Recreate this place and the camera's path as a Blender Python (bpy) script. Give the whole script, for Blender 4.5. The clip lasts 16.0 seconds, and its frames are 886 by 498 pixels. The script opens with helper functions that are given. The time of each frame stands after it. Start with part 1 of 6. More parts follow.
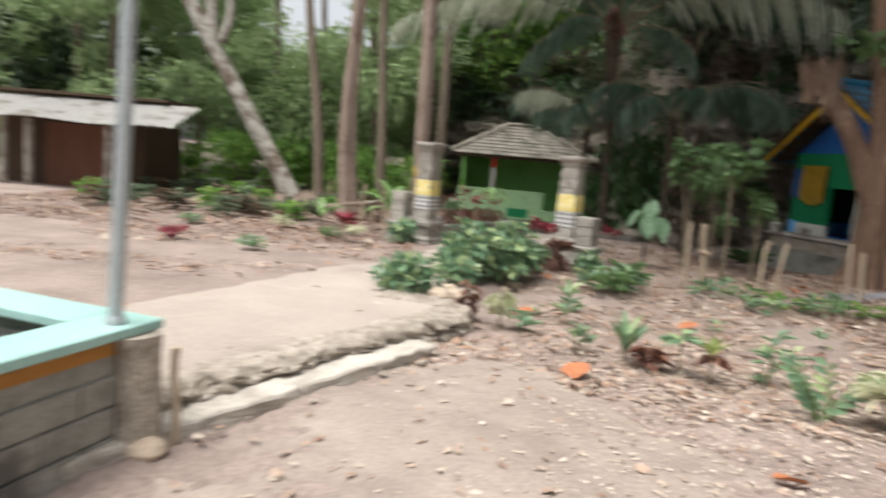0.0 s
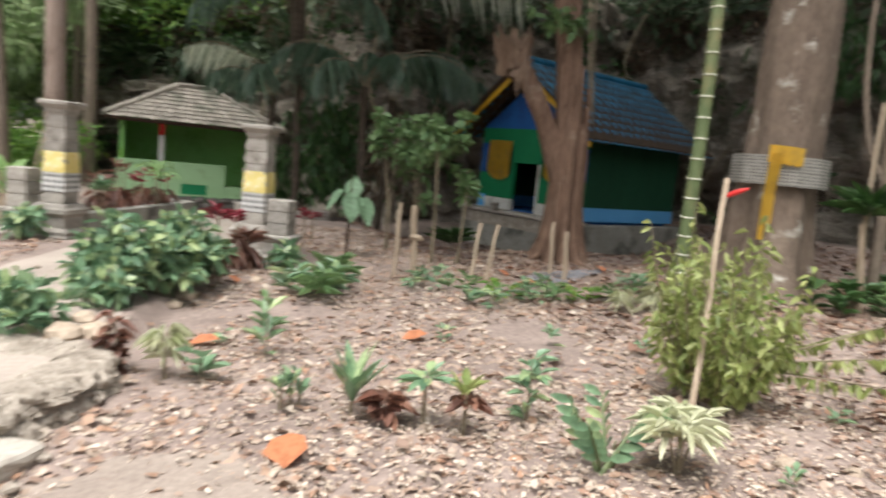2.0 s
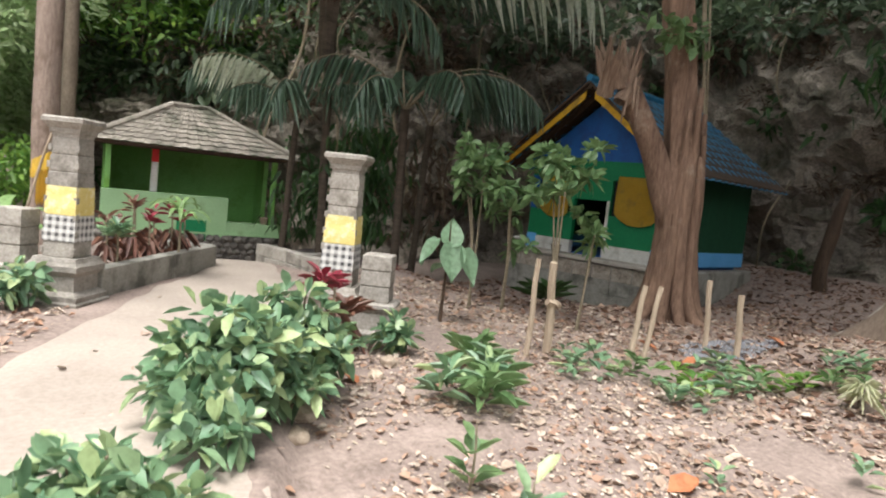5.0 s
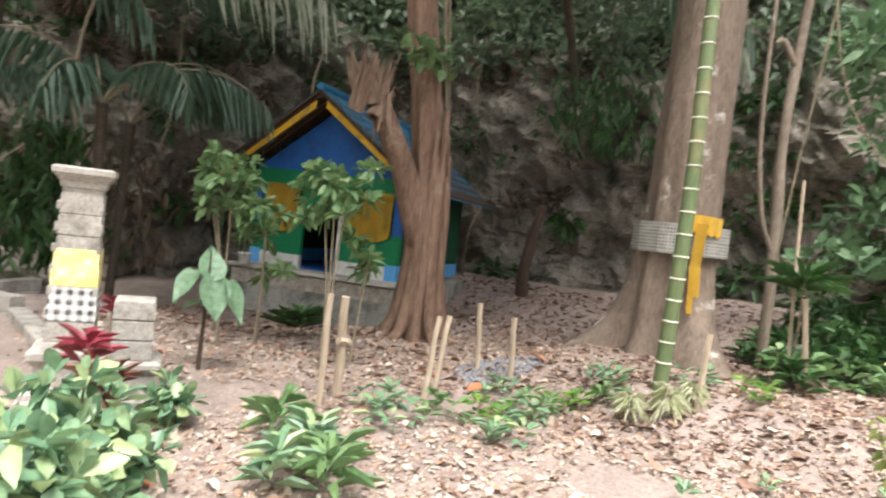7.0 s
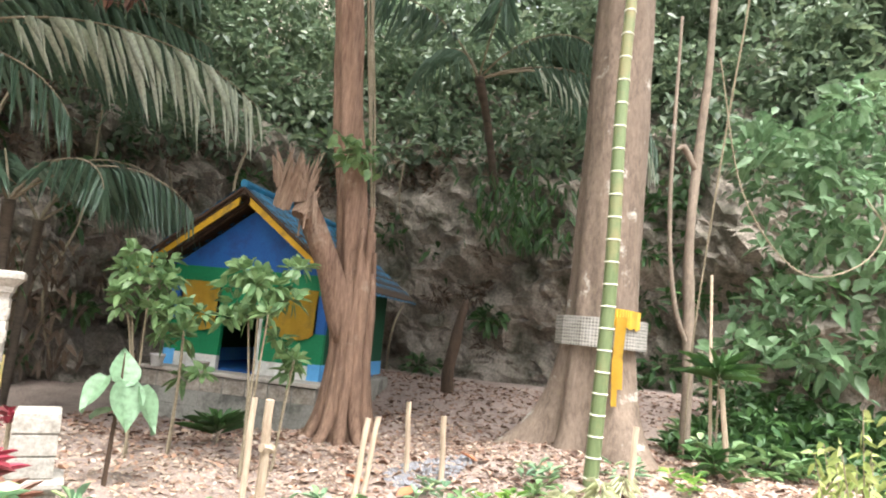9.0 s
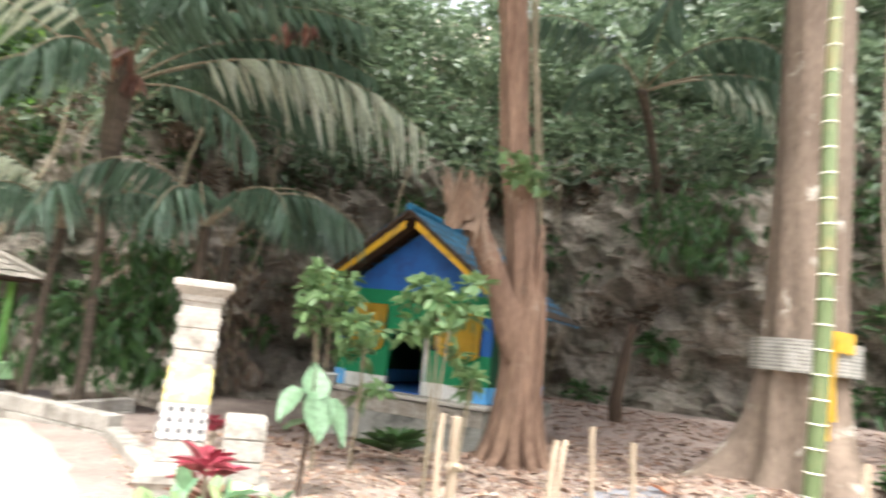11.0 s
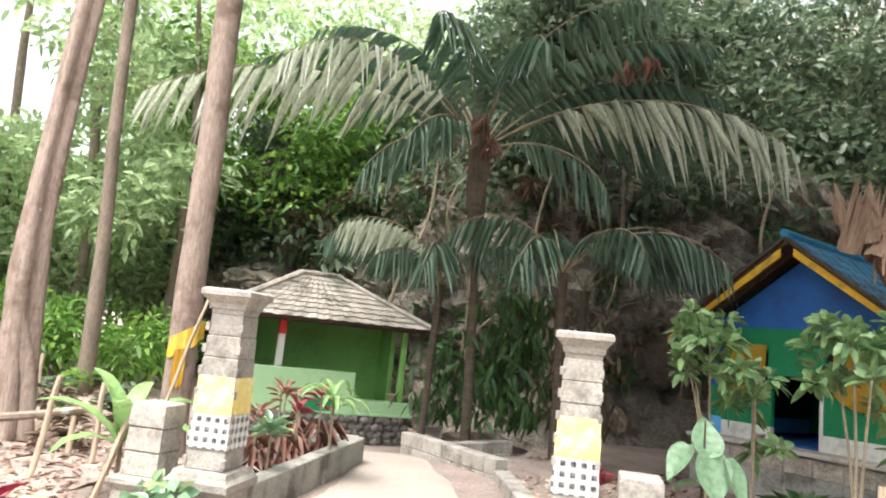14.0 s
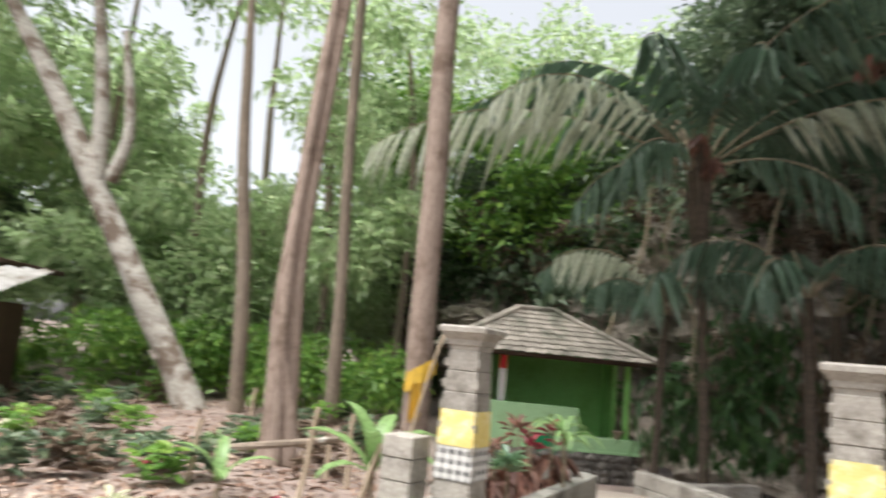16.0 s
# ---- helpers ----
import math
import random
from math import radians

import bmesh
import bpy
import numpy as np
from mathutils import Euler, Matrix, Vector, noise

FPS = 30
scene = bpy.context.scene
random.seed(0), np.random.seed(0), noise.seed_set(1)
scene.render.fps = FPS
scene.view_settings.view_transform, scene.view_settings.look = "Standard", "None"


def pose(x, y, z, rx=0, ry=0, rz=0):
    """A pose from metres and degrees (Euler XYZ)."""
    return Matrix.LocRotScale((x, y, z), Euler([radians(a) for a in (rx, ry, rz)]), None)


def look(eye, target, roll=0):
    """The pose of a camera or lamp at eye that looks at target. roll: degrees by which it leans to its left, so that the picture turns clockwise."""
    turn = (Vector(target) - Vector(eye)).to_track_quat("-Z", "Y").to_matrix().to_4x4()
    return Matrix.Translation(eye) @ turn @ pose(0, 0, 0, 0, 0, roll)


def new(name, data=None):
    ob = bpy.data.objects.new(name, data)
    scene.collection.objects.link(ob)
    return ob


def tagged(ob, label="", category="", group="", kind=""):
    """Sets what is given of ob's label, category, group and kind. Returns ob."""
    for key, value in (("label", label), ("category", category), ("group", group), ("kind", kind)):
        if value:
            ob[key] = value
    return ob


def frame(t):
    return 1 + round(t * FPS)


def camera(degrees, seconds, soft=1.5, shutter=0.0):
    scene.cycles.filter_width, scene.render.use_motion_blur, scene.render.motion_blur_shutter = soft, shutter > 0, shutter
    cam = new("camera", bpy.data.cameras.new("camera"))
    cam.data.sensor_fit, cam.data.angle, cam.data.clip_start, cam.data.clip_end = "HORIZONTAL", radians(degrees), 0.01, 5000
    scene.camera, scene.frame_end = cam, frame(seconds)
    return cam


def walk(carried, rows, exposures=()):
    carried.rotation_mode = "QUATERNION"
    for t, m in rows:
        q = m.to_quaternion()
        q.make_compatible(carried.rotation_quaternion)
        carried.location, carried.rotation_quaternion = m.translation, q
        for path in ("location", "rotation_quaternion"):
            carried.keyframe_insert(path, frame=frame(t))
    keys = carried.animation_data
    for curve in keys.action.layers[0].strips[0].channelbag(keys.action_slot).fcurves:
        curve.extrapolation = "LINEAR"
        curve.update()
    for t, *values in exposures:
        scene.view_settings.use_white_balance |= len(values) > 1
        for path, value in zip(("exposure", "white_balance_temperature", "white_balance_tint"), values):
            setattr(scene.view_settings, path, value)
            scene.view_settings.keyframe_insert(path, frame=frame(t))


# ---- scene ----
cam = camera(66.9, 16.0, soft=2.0, shutter=0.5)
PATH = [
    (0, (0.285, 0.736, 1.516), (0.237, 2.718, 1.256), 4.8),
    (0.5, (0.397, 1.276, 1.474), (0.839, 3.207, 1.203), 4.8),
    (1, (0.44, 1.71, 1.448), (1.027, 3.603, 1.173), 4.7),
    (1.5, (0.476, 2.117, 1.438), (1.097, 3.999, 1.167), 5.8),
    (2, (0.507, 2.487, 1.546), (1.348, 4.282, 1.281), 5.6),
    (2.5, (0.373, 2.965, 1.49), (1.516, 4.588, 1.248), 5.6),
    (3, (0.277, 3.378, 1.453), (1.382, 5.029, 1.221), 6.3),
    (3.5, (0.229, 3.845, 1.432), (1.106, 5.631, 1.229), 5.8),
    (4, (0.037, 4.339, 1.437), (0.909, 6.127, 1.234), 5.7),
    (6.5, (-0.539, 6.099, 1.6), (0.918, 7.467, 1.532), 6.4),
    (7, (-0.608, 6.345, 1.616), (1.05, 7.461, 1.552), 6.6),
    (7.5, (-0.65, 6.406, 1.672), (1.077, 7.414, 1.718), 6.3),
    (8, (-0.643, 6.381, 1.665), (1.117, 7.309, 1.866), 6.3),
    (10.5, (-0.673, 6.595, 1.538), (1.032, 7.6, 1.826), 6.4),
    (11, (-0.634, 6.796, 1.5), (0.867, 8.088, 1.777), 6.5),
    (11.5, (-0.607, 7.022, 1.548), (0.681, 8.529, 1.81), 6.1),
    (12, (-0.663, 7.093, 1.531), (0.523, 8.679, 1.813), 6.1),
    (12.5, (-0.721, 7.125, 1.527), (0.368, 8.778, 1.808), 5.9),
    (13, (-0.688, 7.118, 1.519), (0.245, 8.864, 1.804), 5.4),
    (13.5, (-0.705, 7.134, 1.543), (0.074, 8.954, 1.822), 5.7),
    (14, (-0.7, 7.104, 1.561), (-0.016, 8.963, 1.842), 5.9),
    (14.5, (-0.749, 7.098, 1.579), (-0.077, 8.958, 1.882), 5.9),
    (15, (-0.747, 7.128, 1.623), (-0.088, 8.99, 1.937), 5.8),
    (15.5, (-0.801, 7.141, 1.587), (-0.323, 9.056, 1.907), 5.8),
    (16, (-0.862, 7.109, 1.546), (-0.782, 9.082, 1.865), 5.5),
]
walk(cam, [(t, look(eye, target, roll)) for t, eye, target, roll in PATH],
     exposures=[(0, 0.6), (1.5, 0.67), (4, 0.95), (6.5, 1.25), (8, 1.95), (11, 2.3), (12.5, 2.24), (14.5, 1.74), (15.5, 1.6), (16, 1.08)])

# ---- world, sun and exposure ----
world = bpy.data.worlds.new("sky")
scene.world = world
world.use_nodes = True
wn, wl = world.node_tree.nodes, world.node_tree.links
sky = wn.new("ShaderNodeTexSky")
sky.sky_type, sky.sun_disc = "NISHITA", False
sky.sun_elevation, sky.sun_rotation = radians(70), radians(231)
sky.air_density, sky.dust_density = 1.0, 4.0
veil = wn.new("ShaderNodeHueSaturation")
veil.inputs["Saturation"].default_value = 0.22
wl.new(sky.outputs[0], veil.inputs["Color"])
wl.new(veil.outputs[0], wn["Background"].inputs[0])
wn["Background"].inputs[1].default_value = 0.145
sun = new("sun", bpy.data.lights.new("sun", "SUN"))
sun.data.energy, sun.data.angle, sun.data.color = 3.0, radians(38), (1.0, 0.985, 0.96)
sun.matrix_world = look((-5, -4, 18), (0, 0, 0))

# ---- materials ----
def material(name):
    m = bpy.data.materials.new(name)
    m.use_nodes = True
    return m, m.node_tree.nodes, m.node_tree.links, m.node_tree.nodes["Principled BSDF"]


def noise_node(n, l, scale, detail=6.0, rough=0.6, coords=None, stretch=None):
    tex = n.new("ShaderNodeTexNoise")
    tex.inputs["Scale"].default_value, tex.inputs["Detail"].default_value, tex.inputs["Roughness"].default_value = scale, detail, rough
    if coords is not None:
        src = coords
        if stretch:
            mp = n.new("ShaderNodeMapping")
            mp.inputs["Scale"].default_value = stretch
            l.new(coords, mp.inputs["Vector"])
            src = mp.outputs[0]
        l.new(src, tex.inputs["Vector"])
    return tex


def ramp(n, l, src, stops):
    r = n.new("ShaderNodeValToRGB")
    el = r.color_ramp.elements
    while len(el) < len(stops):
        el.new(0.5)
    for e, (p, c) in zip(el, stops):
        e.position, e.color = p, (*c, 1)
    l.new(src, r.inputs[0])
    return r


def mix(n, l, a, b, fac, mode="MIX"):
    m = n.new("ShaderNodeMix")
    m.data_type, m.blend_type = "RGBA", mode
    for key, v in ((0, fac), (6, a), (7, b)):
        if isinstance(v, (int, float)):
            m.inputs[key].default_value = v
        elif isinstance(v, tuple):
            m.inputs[key].default_value = (*v, 1)
        else:
            l.new(v, m.inputs[key])
    return m.outputs[2]


def surface(name, dark, light, scale=3.0, fine=40.0, rough=0.85, bump=0.3, stretch=None, stain=None, stain_scale=1.2, stain_at=(0.5, 0.65), vary=0.0, metal=0.0, depth=0.01, spec=0.3):
    """A weathered surface: two-tone grain at two scales, stains with a shape of their own, fine relief."""
    m, n, l, b = material(name)
    geo = n.new("ShaderNodeTexCoord").outputs["Object"]
    big, small = noise_node(n, l, scale, 5, 0.6, geo, stretch), noise_node(n, l, fine, 4, 0.7, geo, stretch)
    add = n.new("ShaderNodeMath")
    add.operation, add.inputs[1].default_value = "MULTIPLY_ADD", 0.55
    l.new(small.outputs[0], add.inputs[0])
    half = n.new("ShaderNodeMath")
    half.operation, half.inputs[1].default_value = "MULTIPLY", 0.45
    l.new(big.outputs[0], half.inputs[0])
    l.new(half.outputs[0], add.inputs[2])
    col = ramp(n, l, add.outputs[0], [(0.33, dark), (0.67, light)]).outputs[0]
    if stain:
        s = noise_node(n, l, stain_scale, 7, 0.65, geo)
        f = ramp(n, l, s.outputs[0], [(stain_at[0], (0, 0, 0)), (stain_at[1], (1, 1, 1))])
        col = mix(n, l, col, stain, f.outputs[0])
    if vary:
        info = n.new("ShaderNodeObjectInfo")
        hsv = n.new("ShaderNodeHueSaturation")
        mr = n.new("ShaderNodeMapRange")
        mr.inputs[3].default_value, mr.inputs[4].default_value = 1 - vary, 1 + vary
        l.new(info.outputs["Random"], mr.inputs[0])
        l.new(mr.outputs[0], hsv.inputs["Value"])
        l.new(col, hsv.inputs["Color"])
        col = hsv.outputs[0]
    l.new(col, b.inputs["Base Color"])
    b.inputs["Roughness"].default_value, b.inputs["Metallic"].default_value = rough, metal
    b.inputs["Specular IOR Level"].default_value = spec
    bp = n.new("ShaderNodeBump")
    bp.inputs["Strength"].default_value, bp.inputs["Distance"].default_value = bump, depth
    l.new(add.outputs[0], bp.inputs["Height"])
    l.new(bp.outputs[0], b.inputs["Normal"])
    return m


def leafy(name, tones, rough=0.45, glow=0.25, spec=0.4):
    """Leaves: each island takes its own tone; some light comes through the blade."""
    m, n, l, b = material(name)
    geo = n.new("ShaderNodeNewGeometry")
    k = len(tones)
    c = ramp(n, l, geo.outputs["Random Per Island"], [(i / max(1, k - 1), t) for i, t in enumerate(tones)])
    co = n.new("ShaderNodeTexCoord").outputs["Object"]
    patch = noise_node(n, l, 18, 3, 0.6, co)
    dark = mix(n, l, c.outputs[0], (0.45, 0.45, 0.4), ramp(n, l, patch.outputs[0], [(0.45, (0, 0, 0)), (0.75, (0.8, 0.8, 0.8))]).outputs[0], "MULTIPLY")
    l.new(dark, b.inputs["Base Color"])
    b.inputs["Roughness"].default_value, b.inputs["Specular IOR Level"].default_value = rough, spec
    tr = n.new("ShaderNodeBsdfTranslucent")
    l.new(dark, tr.inputs[0])
    ms = n.new("ShaderNodeMixShader")
    ms.inputs[0].default_value = glow
    l.new(b.outputs[0], ms.inputs[1])
    l.new(tr.outputs[0], ms.inputs[2])
    l.new(ms.outputs[0], n["Material Output"].inputs[0])
    return m


SOIL = surface("soil", (0.14, 0.105, 0.09), (0.38, 0.3, 0.26), 1.3, 24, 0.95, 0.4, stain=(0.19, 0.145, 0.125), stain_scale=0.45, stain_at=(0.56, 0.75), depth=0.02)
PATHM = surface("trodden path", (0.28, 0.235, 0.2), (0.44, 0.375, 0.32), 0.9, 30, 0.92, 0.25, stain=(0.27, 0.22, 0.18), stain_scale=0.8, stain_at=(0.58, 0.74))
EARTHM = surface("packed earth", (0.2, 0.16, 0.135), (0.38, 0.315, 0.265), 1.6, 34, 0.94, 0.5, stain=(0.2, 0.16, 0.135), stain_scale=1.3, stain_at=(0.5, 0.75), depth=0.015)
KERB = surface("broken concrete", (0.17, 0.14, 0.11), (0.58, 0.51, 0.43), 7, 38, 0.95, 1.0, stain=(0.19, 0.155, 0.12), stain_scale=5, stain_at=(0.52, 0.7), depth=0.03)
STEPM = surface("step concrete", (0.33, 0.295, 0.25), (0.58, 0.53, 0.465), 2.2, 40, 0.92, 0.5, stain=(0.27, 0.235, 0.2), stain_scale=3.5, stain_at=(0.5, 0.72))
STONE = surface("grey block stone", (0.21, 0.19, 0.165), (0.47, 0.435, 0.385), 6, 48, 0.95, 0.8, stain=(0.13, 0.115, 0.095), stain_scale=5, stain_at=(0.5, 0.72), vary=0.13)
WALLST = surface("planter render", (0.2, 0.19, 0.165), (0.4, 0.385, 0.34), 2.5, 40, 0.95, 0.4, stain=(0.12, 0.115, 0.1), stain_scale=2.0)
DARKST = surface("dark rubble stone", (0.06, 0.055, 0.05), (0.2, 0.185, 0.165), 5, 30, 0.95, 0.8, vary=0.25)
ROCK = surface("limestone cliff", (0.1, 0.085, 0.07), (0.55, 0.48, 0.4), 2.2, 16, 0.95, 1.0, stain=(0.07, 0.07, 0.045), stain_scale=1.1, stain_at=(0.47, 0.66), depth=0.12)
GREEN = surface("green wall paint", (0.2, 0.47, 0.12), (0.29, 0.6, 0.2), 0.8, 30, 0.7, 0.1, stain=(0.18, 0.38, 0.08), stain_scale=1.4)
PALEGREEN = surface("pale green paint", (0.25, 0.42, 0.22), (0.36, 0.55, 0.31), 1, 35, 0.75, 0.12, stain=(0.2, 0.3, 0.16), stain_scale=2, stain_at=(0.58, 0.75))
# Wall green darkened so the colour carries the shade on the hut's sides.
SHADEGREEN = surface("shade-darkened wall green", (0.006, 0.04, 0.02), (0.012, 0.075, 0.035), 2, 30, 0.8, 0.2, stretch=(1, 1, 0.3))
DEEPGREEN = surface("deep green paint", (0.005, 0.13, 0.05), (0.01, 0.22, 0.085), 1.5, 30, 0.6, 0.12)
BLUE = surface("blue paint", (0.012, 0.075, 0.25), (0.02, 0.12, 0.37), 1.5, 30, 0.6, 0.12, stain=(0.02, 0.06, 0.2), stain_scale=2)
SKYBLUE = surface("light blue paint", (0.08, 0.3, 0.6), (0.14, 0.42, 0.75), 2, 30, 0.6, 0.1)
WHITE = surface("stained white paint", (0.48, 0.47, 0.43), (0.74, 0.73, 0.69), 2, 30, 0.7, 0.1, stain=(0.4, 0.38, 0.33), stain_scale=2.5)
RED = surface("red paint", (0.4, 0.015, 0.015), (0.55, 0.03, 0.025), 3, 30, 0.5, 0.1)
YELLOWP = surface("yellow fascia paint", (0.5, 0.27, 0.015), (0.7, 0.42, 0.03), 2, 25, 0.6, 0.2, stain=(0.25, 0.16, 0.04), stain_scale=3)
YCLOTH = surface("yellow cloth", (0.52, 0.31, 0.03), (0.7, 0.45, 0.07), 3, 90, 0.9, 0.3, stain=(0.45, 0.3, 0.06), stain_scale=4)
YPALE = surface("faded yellow cloth", (0.62, 0.48, 0.13), (0.82, 0.7, 0.3), 5, 70, 0.9, 0.4, stain=(0.8, 0.74, 0.5), stain_scale=7, stain_at=(0.5, 0.62))
TILEB = surface("blue roof tile", (0.012, 0.08, 0.15), (0.03, 0.18, 0.31), 3, 25, 0.45, 0.3, stain=(0.03, 0.055, 0.055), stain_scale=2.2, stain_at=(0.54, 0.72), vary=0.3)
TILEG = surface("grey roof tile", (0.17, 0.15, 0.125), (0.38, 0.34, 0.29), 3, 25, 0.9, 0.4, stain=(0.1, 0.1, 0.075), stain_scale=2, vary=0.2)
SHEETM = surface("weathered roof sheet", (0.4, 0.39, 0.37), (0.66, 0.65, 0.62), 1.5, 20, 0.7, 0.2, stain=(0.25, 0.22, 0.18), stain_scale=1.5)
DARKWOOD = surface("dark timber", (0.03, 0.02, 0.014), (0.11, 0.07, 0.045), 6, 40, 0.85, 0.5, stretch=(1, 1, 0.15))
STAKEM = surface("peeled stake wood", (0.27, 0.2, 0.14), (0.54, 0.44, 0.33), 8, 50, 0.85, 0.4, stretch=(1, 1, 0.1))
DEADWOOD = surface("splintered wood", (0.12, 0.075, 0.052), (0.35, 0.25, 0.18), 7, 40, 0.9, 0.9, stretch=(1, 1, 0.12), depth=0.03)
BARK_RED = surface("reddish fluted bark", (0.085, 0.048, 0.034), (0.33, 0.21, 0.145), 7, 40, 0.9, 0.9, stretch=(1, 1, 0.1), stain=(0.4, 0.32, 0.25), stain_scale=1.6, stain_at=(0.58, 0.72), depth=0.06)
BARK_GREY = surface("smooth grey brown bark", (0.12, 0.092, 0.07), (0.3, 0.24, 0.185), 3.5, 30, 0.9, 0.8, stretch=(1, 1, 0.35), stain=(0.46, 0.44, 0.39), stain_scale=2.6, stain_at=(0.64, 0.7), depth=0.02)
# Grey bark in darker tones: this trunk's shade is put into the colour.
BARK_SHADE = surface("shade-darkened buttress bark", (0.09, 0.066, 0.05), (0.25, 0.19, 0.145), 3.5, 24, 0.9, 1.0, stretch=(1, 1, 0.35), stain=(0.46, 0.43, 0.37), stain_scale=2.2, stain_at=(0.6, 0.68), depth=0.03)
BARK_BROWN = surface("brown plantation bark", (0.17, 0.12, 0.095), (0.42, 0.33, 0.275), 5, 38, 0.9, 1.0, stretch=(1, 1, 0.2), stain=(0.17, 0.12, 0.09), stain_scale=3, stain_at=(0.5, 0.66), depth=0.03)
BARK_PALE = surface("pale lichen bark", (0.26, 0.235, 0.2), (0.6, 0.57, 0.51), 3, 18, 0.9, 0.6, stain=(0.17, 0.13, 0.1), stain_scale=2.8, stain_at=(0.46, 0.6))
PALMBARK = surface("palm bark", (0.038, 0.03, 0.022), (0.13, 0.1, 0.075), 5, 40, 0.95, 0.8, stretch=(0.4, 0.4, 3))
BAMBOO = surface("green bamboo culm", (0.1, 0.135, 0.06), (0.18, 0.225, 0.11), 3, 30, 0.4, 0.1, stretch=(1, 1, 0.2), stain=(0.27, 0.22, 0.11), stain_scale=0.8)
BAMRING = surface("bamboo node ring", (0.5, 0.5, 0.4), (0.7, 0.7, 0.58), 5, 40, 0.7, 0.2)
TURQ = surface("turquoise glazed rim tile", (0.27, 0.46, 0.42), (0.4, 0.6, 0.54), 2, 30, 0.35, 0.1)
ORANGE = surface("ochre band paint", (0.33, 0.14, 0.03), (0.48, 0.24, 0.06), 3, 30, 0.7, 0.2)
PIPE = surface("galvanised post", (0.32, 0.35, 0.36), (0.48, 0.51, 0.52), 3, 40, 0.45, 0.1, metal=0.3)
VINE = surface("hanging vine", (0.14, 0.11, 0.07), (0.32, 0.27, 0.19), 5, 40, 0.9, 0.4)
ASH = surface("grey ash", (0.1, 0.1, 0.105), (0.29, 0.29, 0.31), 6, 60, 0.95, 0.5)
INTERIOR_SHADE = surface("painted interior shade", (0.008, 0.008, 0.008), (0.02, 0.02, 0.02), 3, 30, 0.9, 0.1)
ROCKS = surface("yard stone", (0.3, 0.23, 0.17), (0.55, 0.45, 0.35), 5, 35, 0.9, 0.6, vary=0.25)

L_FOREST = leafy("forest leaves", [(0.08, 0.18, 0.035), (0.2, 0.36, 0.07), (0.12, 0.26, 0.06), (0.32, 0.48, 0.1)], glow=0.5)
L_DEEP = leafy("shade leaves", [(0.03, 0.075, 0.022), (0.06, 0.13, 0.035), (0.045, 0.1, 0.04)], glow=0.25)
L_PALM = leafy("palm leaflets", [(0.085, 0.15, 0.095), (0.15, 0.23, 0.155), (0.11, 0.185, 0.12)], rough=0.33, glow=0.3, spec=0.6)
# Palm leaflets again, with sunlight and sky sheen put into paler tones.
L_PALM_SUNLIT = leafy("palm leaflets painted sunlit", [(0.56, 0.6, 0.46), (0.72, 0.75, 0.62), (0.62, 0.66, 0.52)], rough=0.3, glow=0.5, spec=0.6)
L_BUSH = leafy("glossy shrub leaves", [(0.11, 0.21, 0.125), (0.21, 0.34, 0.19), (0.14, 0.26, 0.155), (0.44, 0.53, 0.26), (0.17, 0.3, 0.17)], rough=0.35, glow=0.25, spec=0.5)
L_SHRUB = leafy("plumeria leaves", [(0.1, 0.19, 0.075), (0.2, 0.31, 0.13), (0.14, 0.24, 0.1)], glow=0.3)
L_YELLOWGREEN = leafy("yellow green leaves", [(0.26, 0.33, 0.1), (0.46, 0.5, 0.2), (0.36, 0.42, 0.14), (0.22, 0.29, 0.09)], glow=0.45)
L_BANANA = leafy("broad fresh green leaves", [(0.17, 0.3, 0.1), (0.28, 0.43, 0.17), (0.22, 0.36, 0.13), (0.34, 0.48, 0.26)], rough=0.4, glow=0.35)
L_PALE = leafy("variegated pale leaves", [(0.55, 0.56, 0.36), (0.68, 0.68, 0.5), (0.44, 0.48, 0.26)], glow=0.3)
L_RED = leafy("red cordyline leaves", [(0.2, 0.02, 0.035), (0.33, 0.04, 0.07), (0.14, 0.03, 0.03)], glow=0.25)
L_RUST = leafy("rust brown leaves", [(0.17, 0.08, 0.055), (0.28, 0.14, 0.095), (0.12, 0.06, 0.048), (0.22, 0.09, 0.06)], glow=0.15)
L_EAR = leafy("broad pale green leaves", [(0.19, 0.32, 0.19), (0.25, 0.38, 0.23)], glow=0.3)
L_LITTER = leafy("dry leaf litter", [(0.26, 0.175, 0.135), (0.38, 0.28, 0.22), (0.5, 0.39, 0.31), (0.62, 0.53, 0.44), (0.32, 0.21, 0.16), (0.42, 0.25, 0.165), (0.46, 0.36, 0.29)], rough=0.8, glow=0.1, spec=0.2)
L_LITTERDARK = leafy("dark brown leaf litter", [(0.15, 0.085, 0.062), (0.27, 0.17, 0.125), (0.1, 0.062, 0.05), (0.36, 0.25, 0.19), (0.22, 0.12, 0.085)], rough=0.8, glow=0.1, spec=0.2)
L_CHIP = leafy("pale leaf chips", [(0.68, 0.58, 0.48), (0.46, 0.36, 0.28), (0.6, 0.5, 0.4), (0.3, 0.2, 0.15), (0.72, 0.64, 0.54), (0.5, 0.38, 0.3)], rough=0.85, glow=0.05, spec=0.15)
L_ORANGE = leafy("orange fallen leaf", [(0.42, 0.15, 0.07), (0.5, 0.19, 0.085)], rough=0.7, glow=0.1)
# Forest leaves in paler tones; sunlight and haze are put into the colour.
L_WOODS = leafy("woodland leaves painted sunlit", [(0.26, 0.37, 0.17), (0.46, 0.58, 0.32), (0.36, 0.5, 0.25), (0.58, 0.67, 0.4)], glow=0.6)
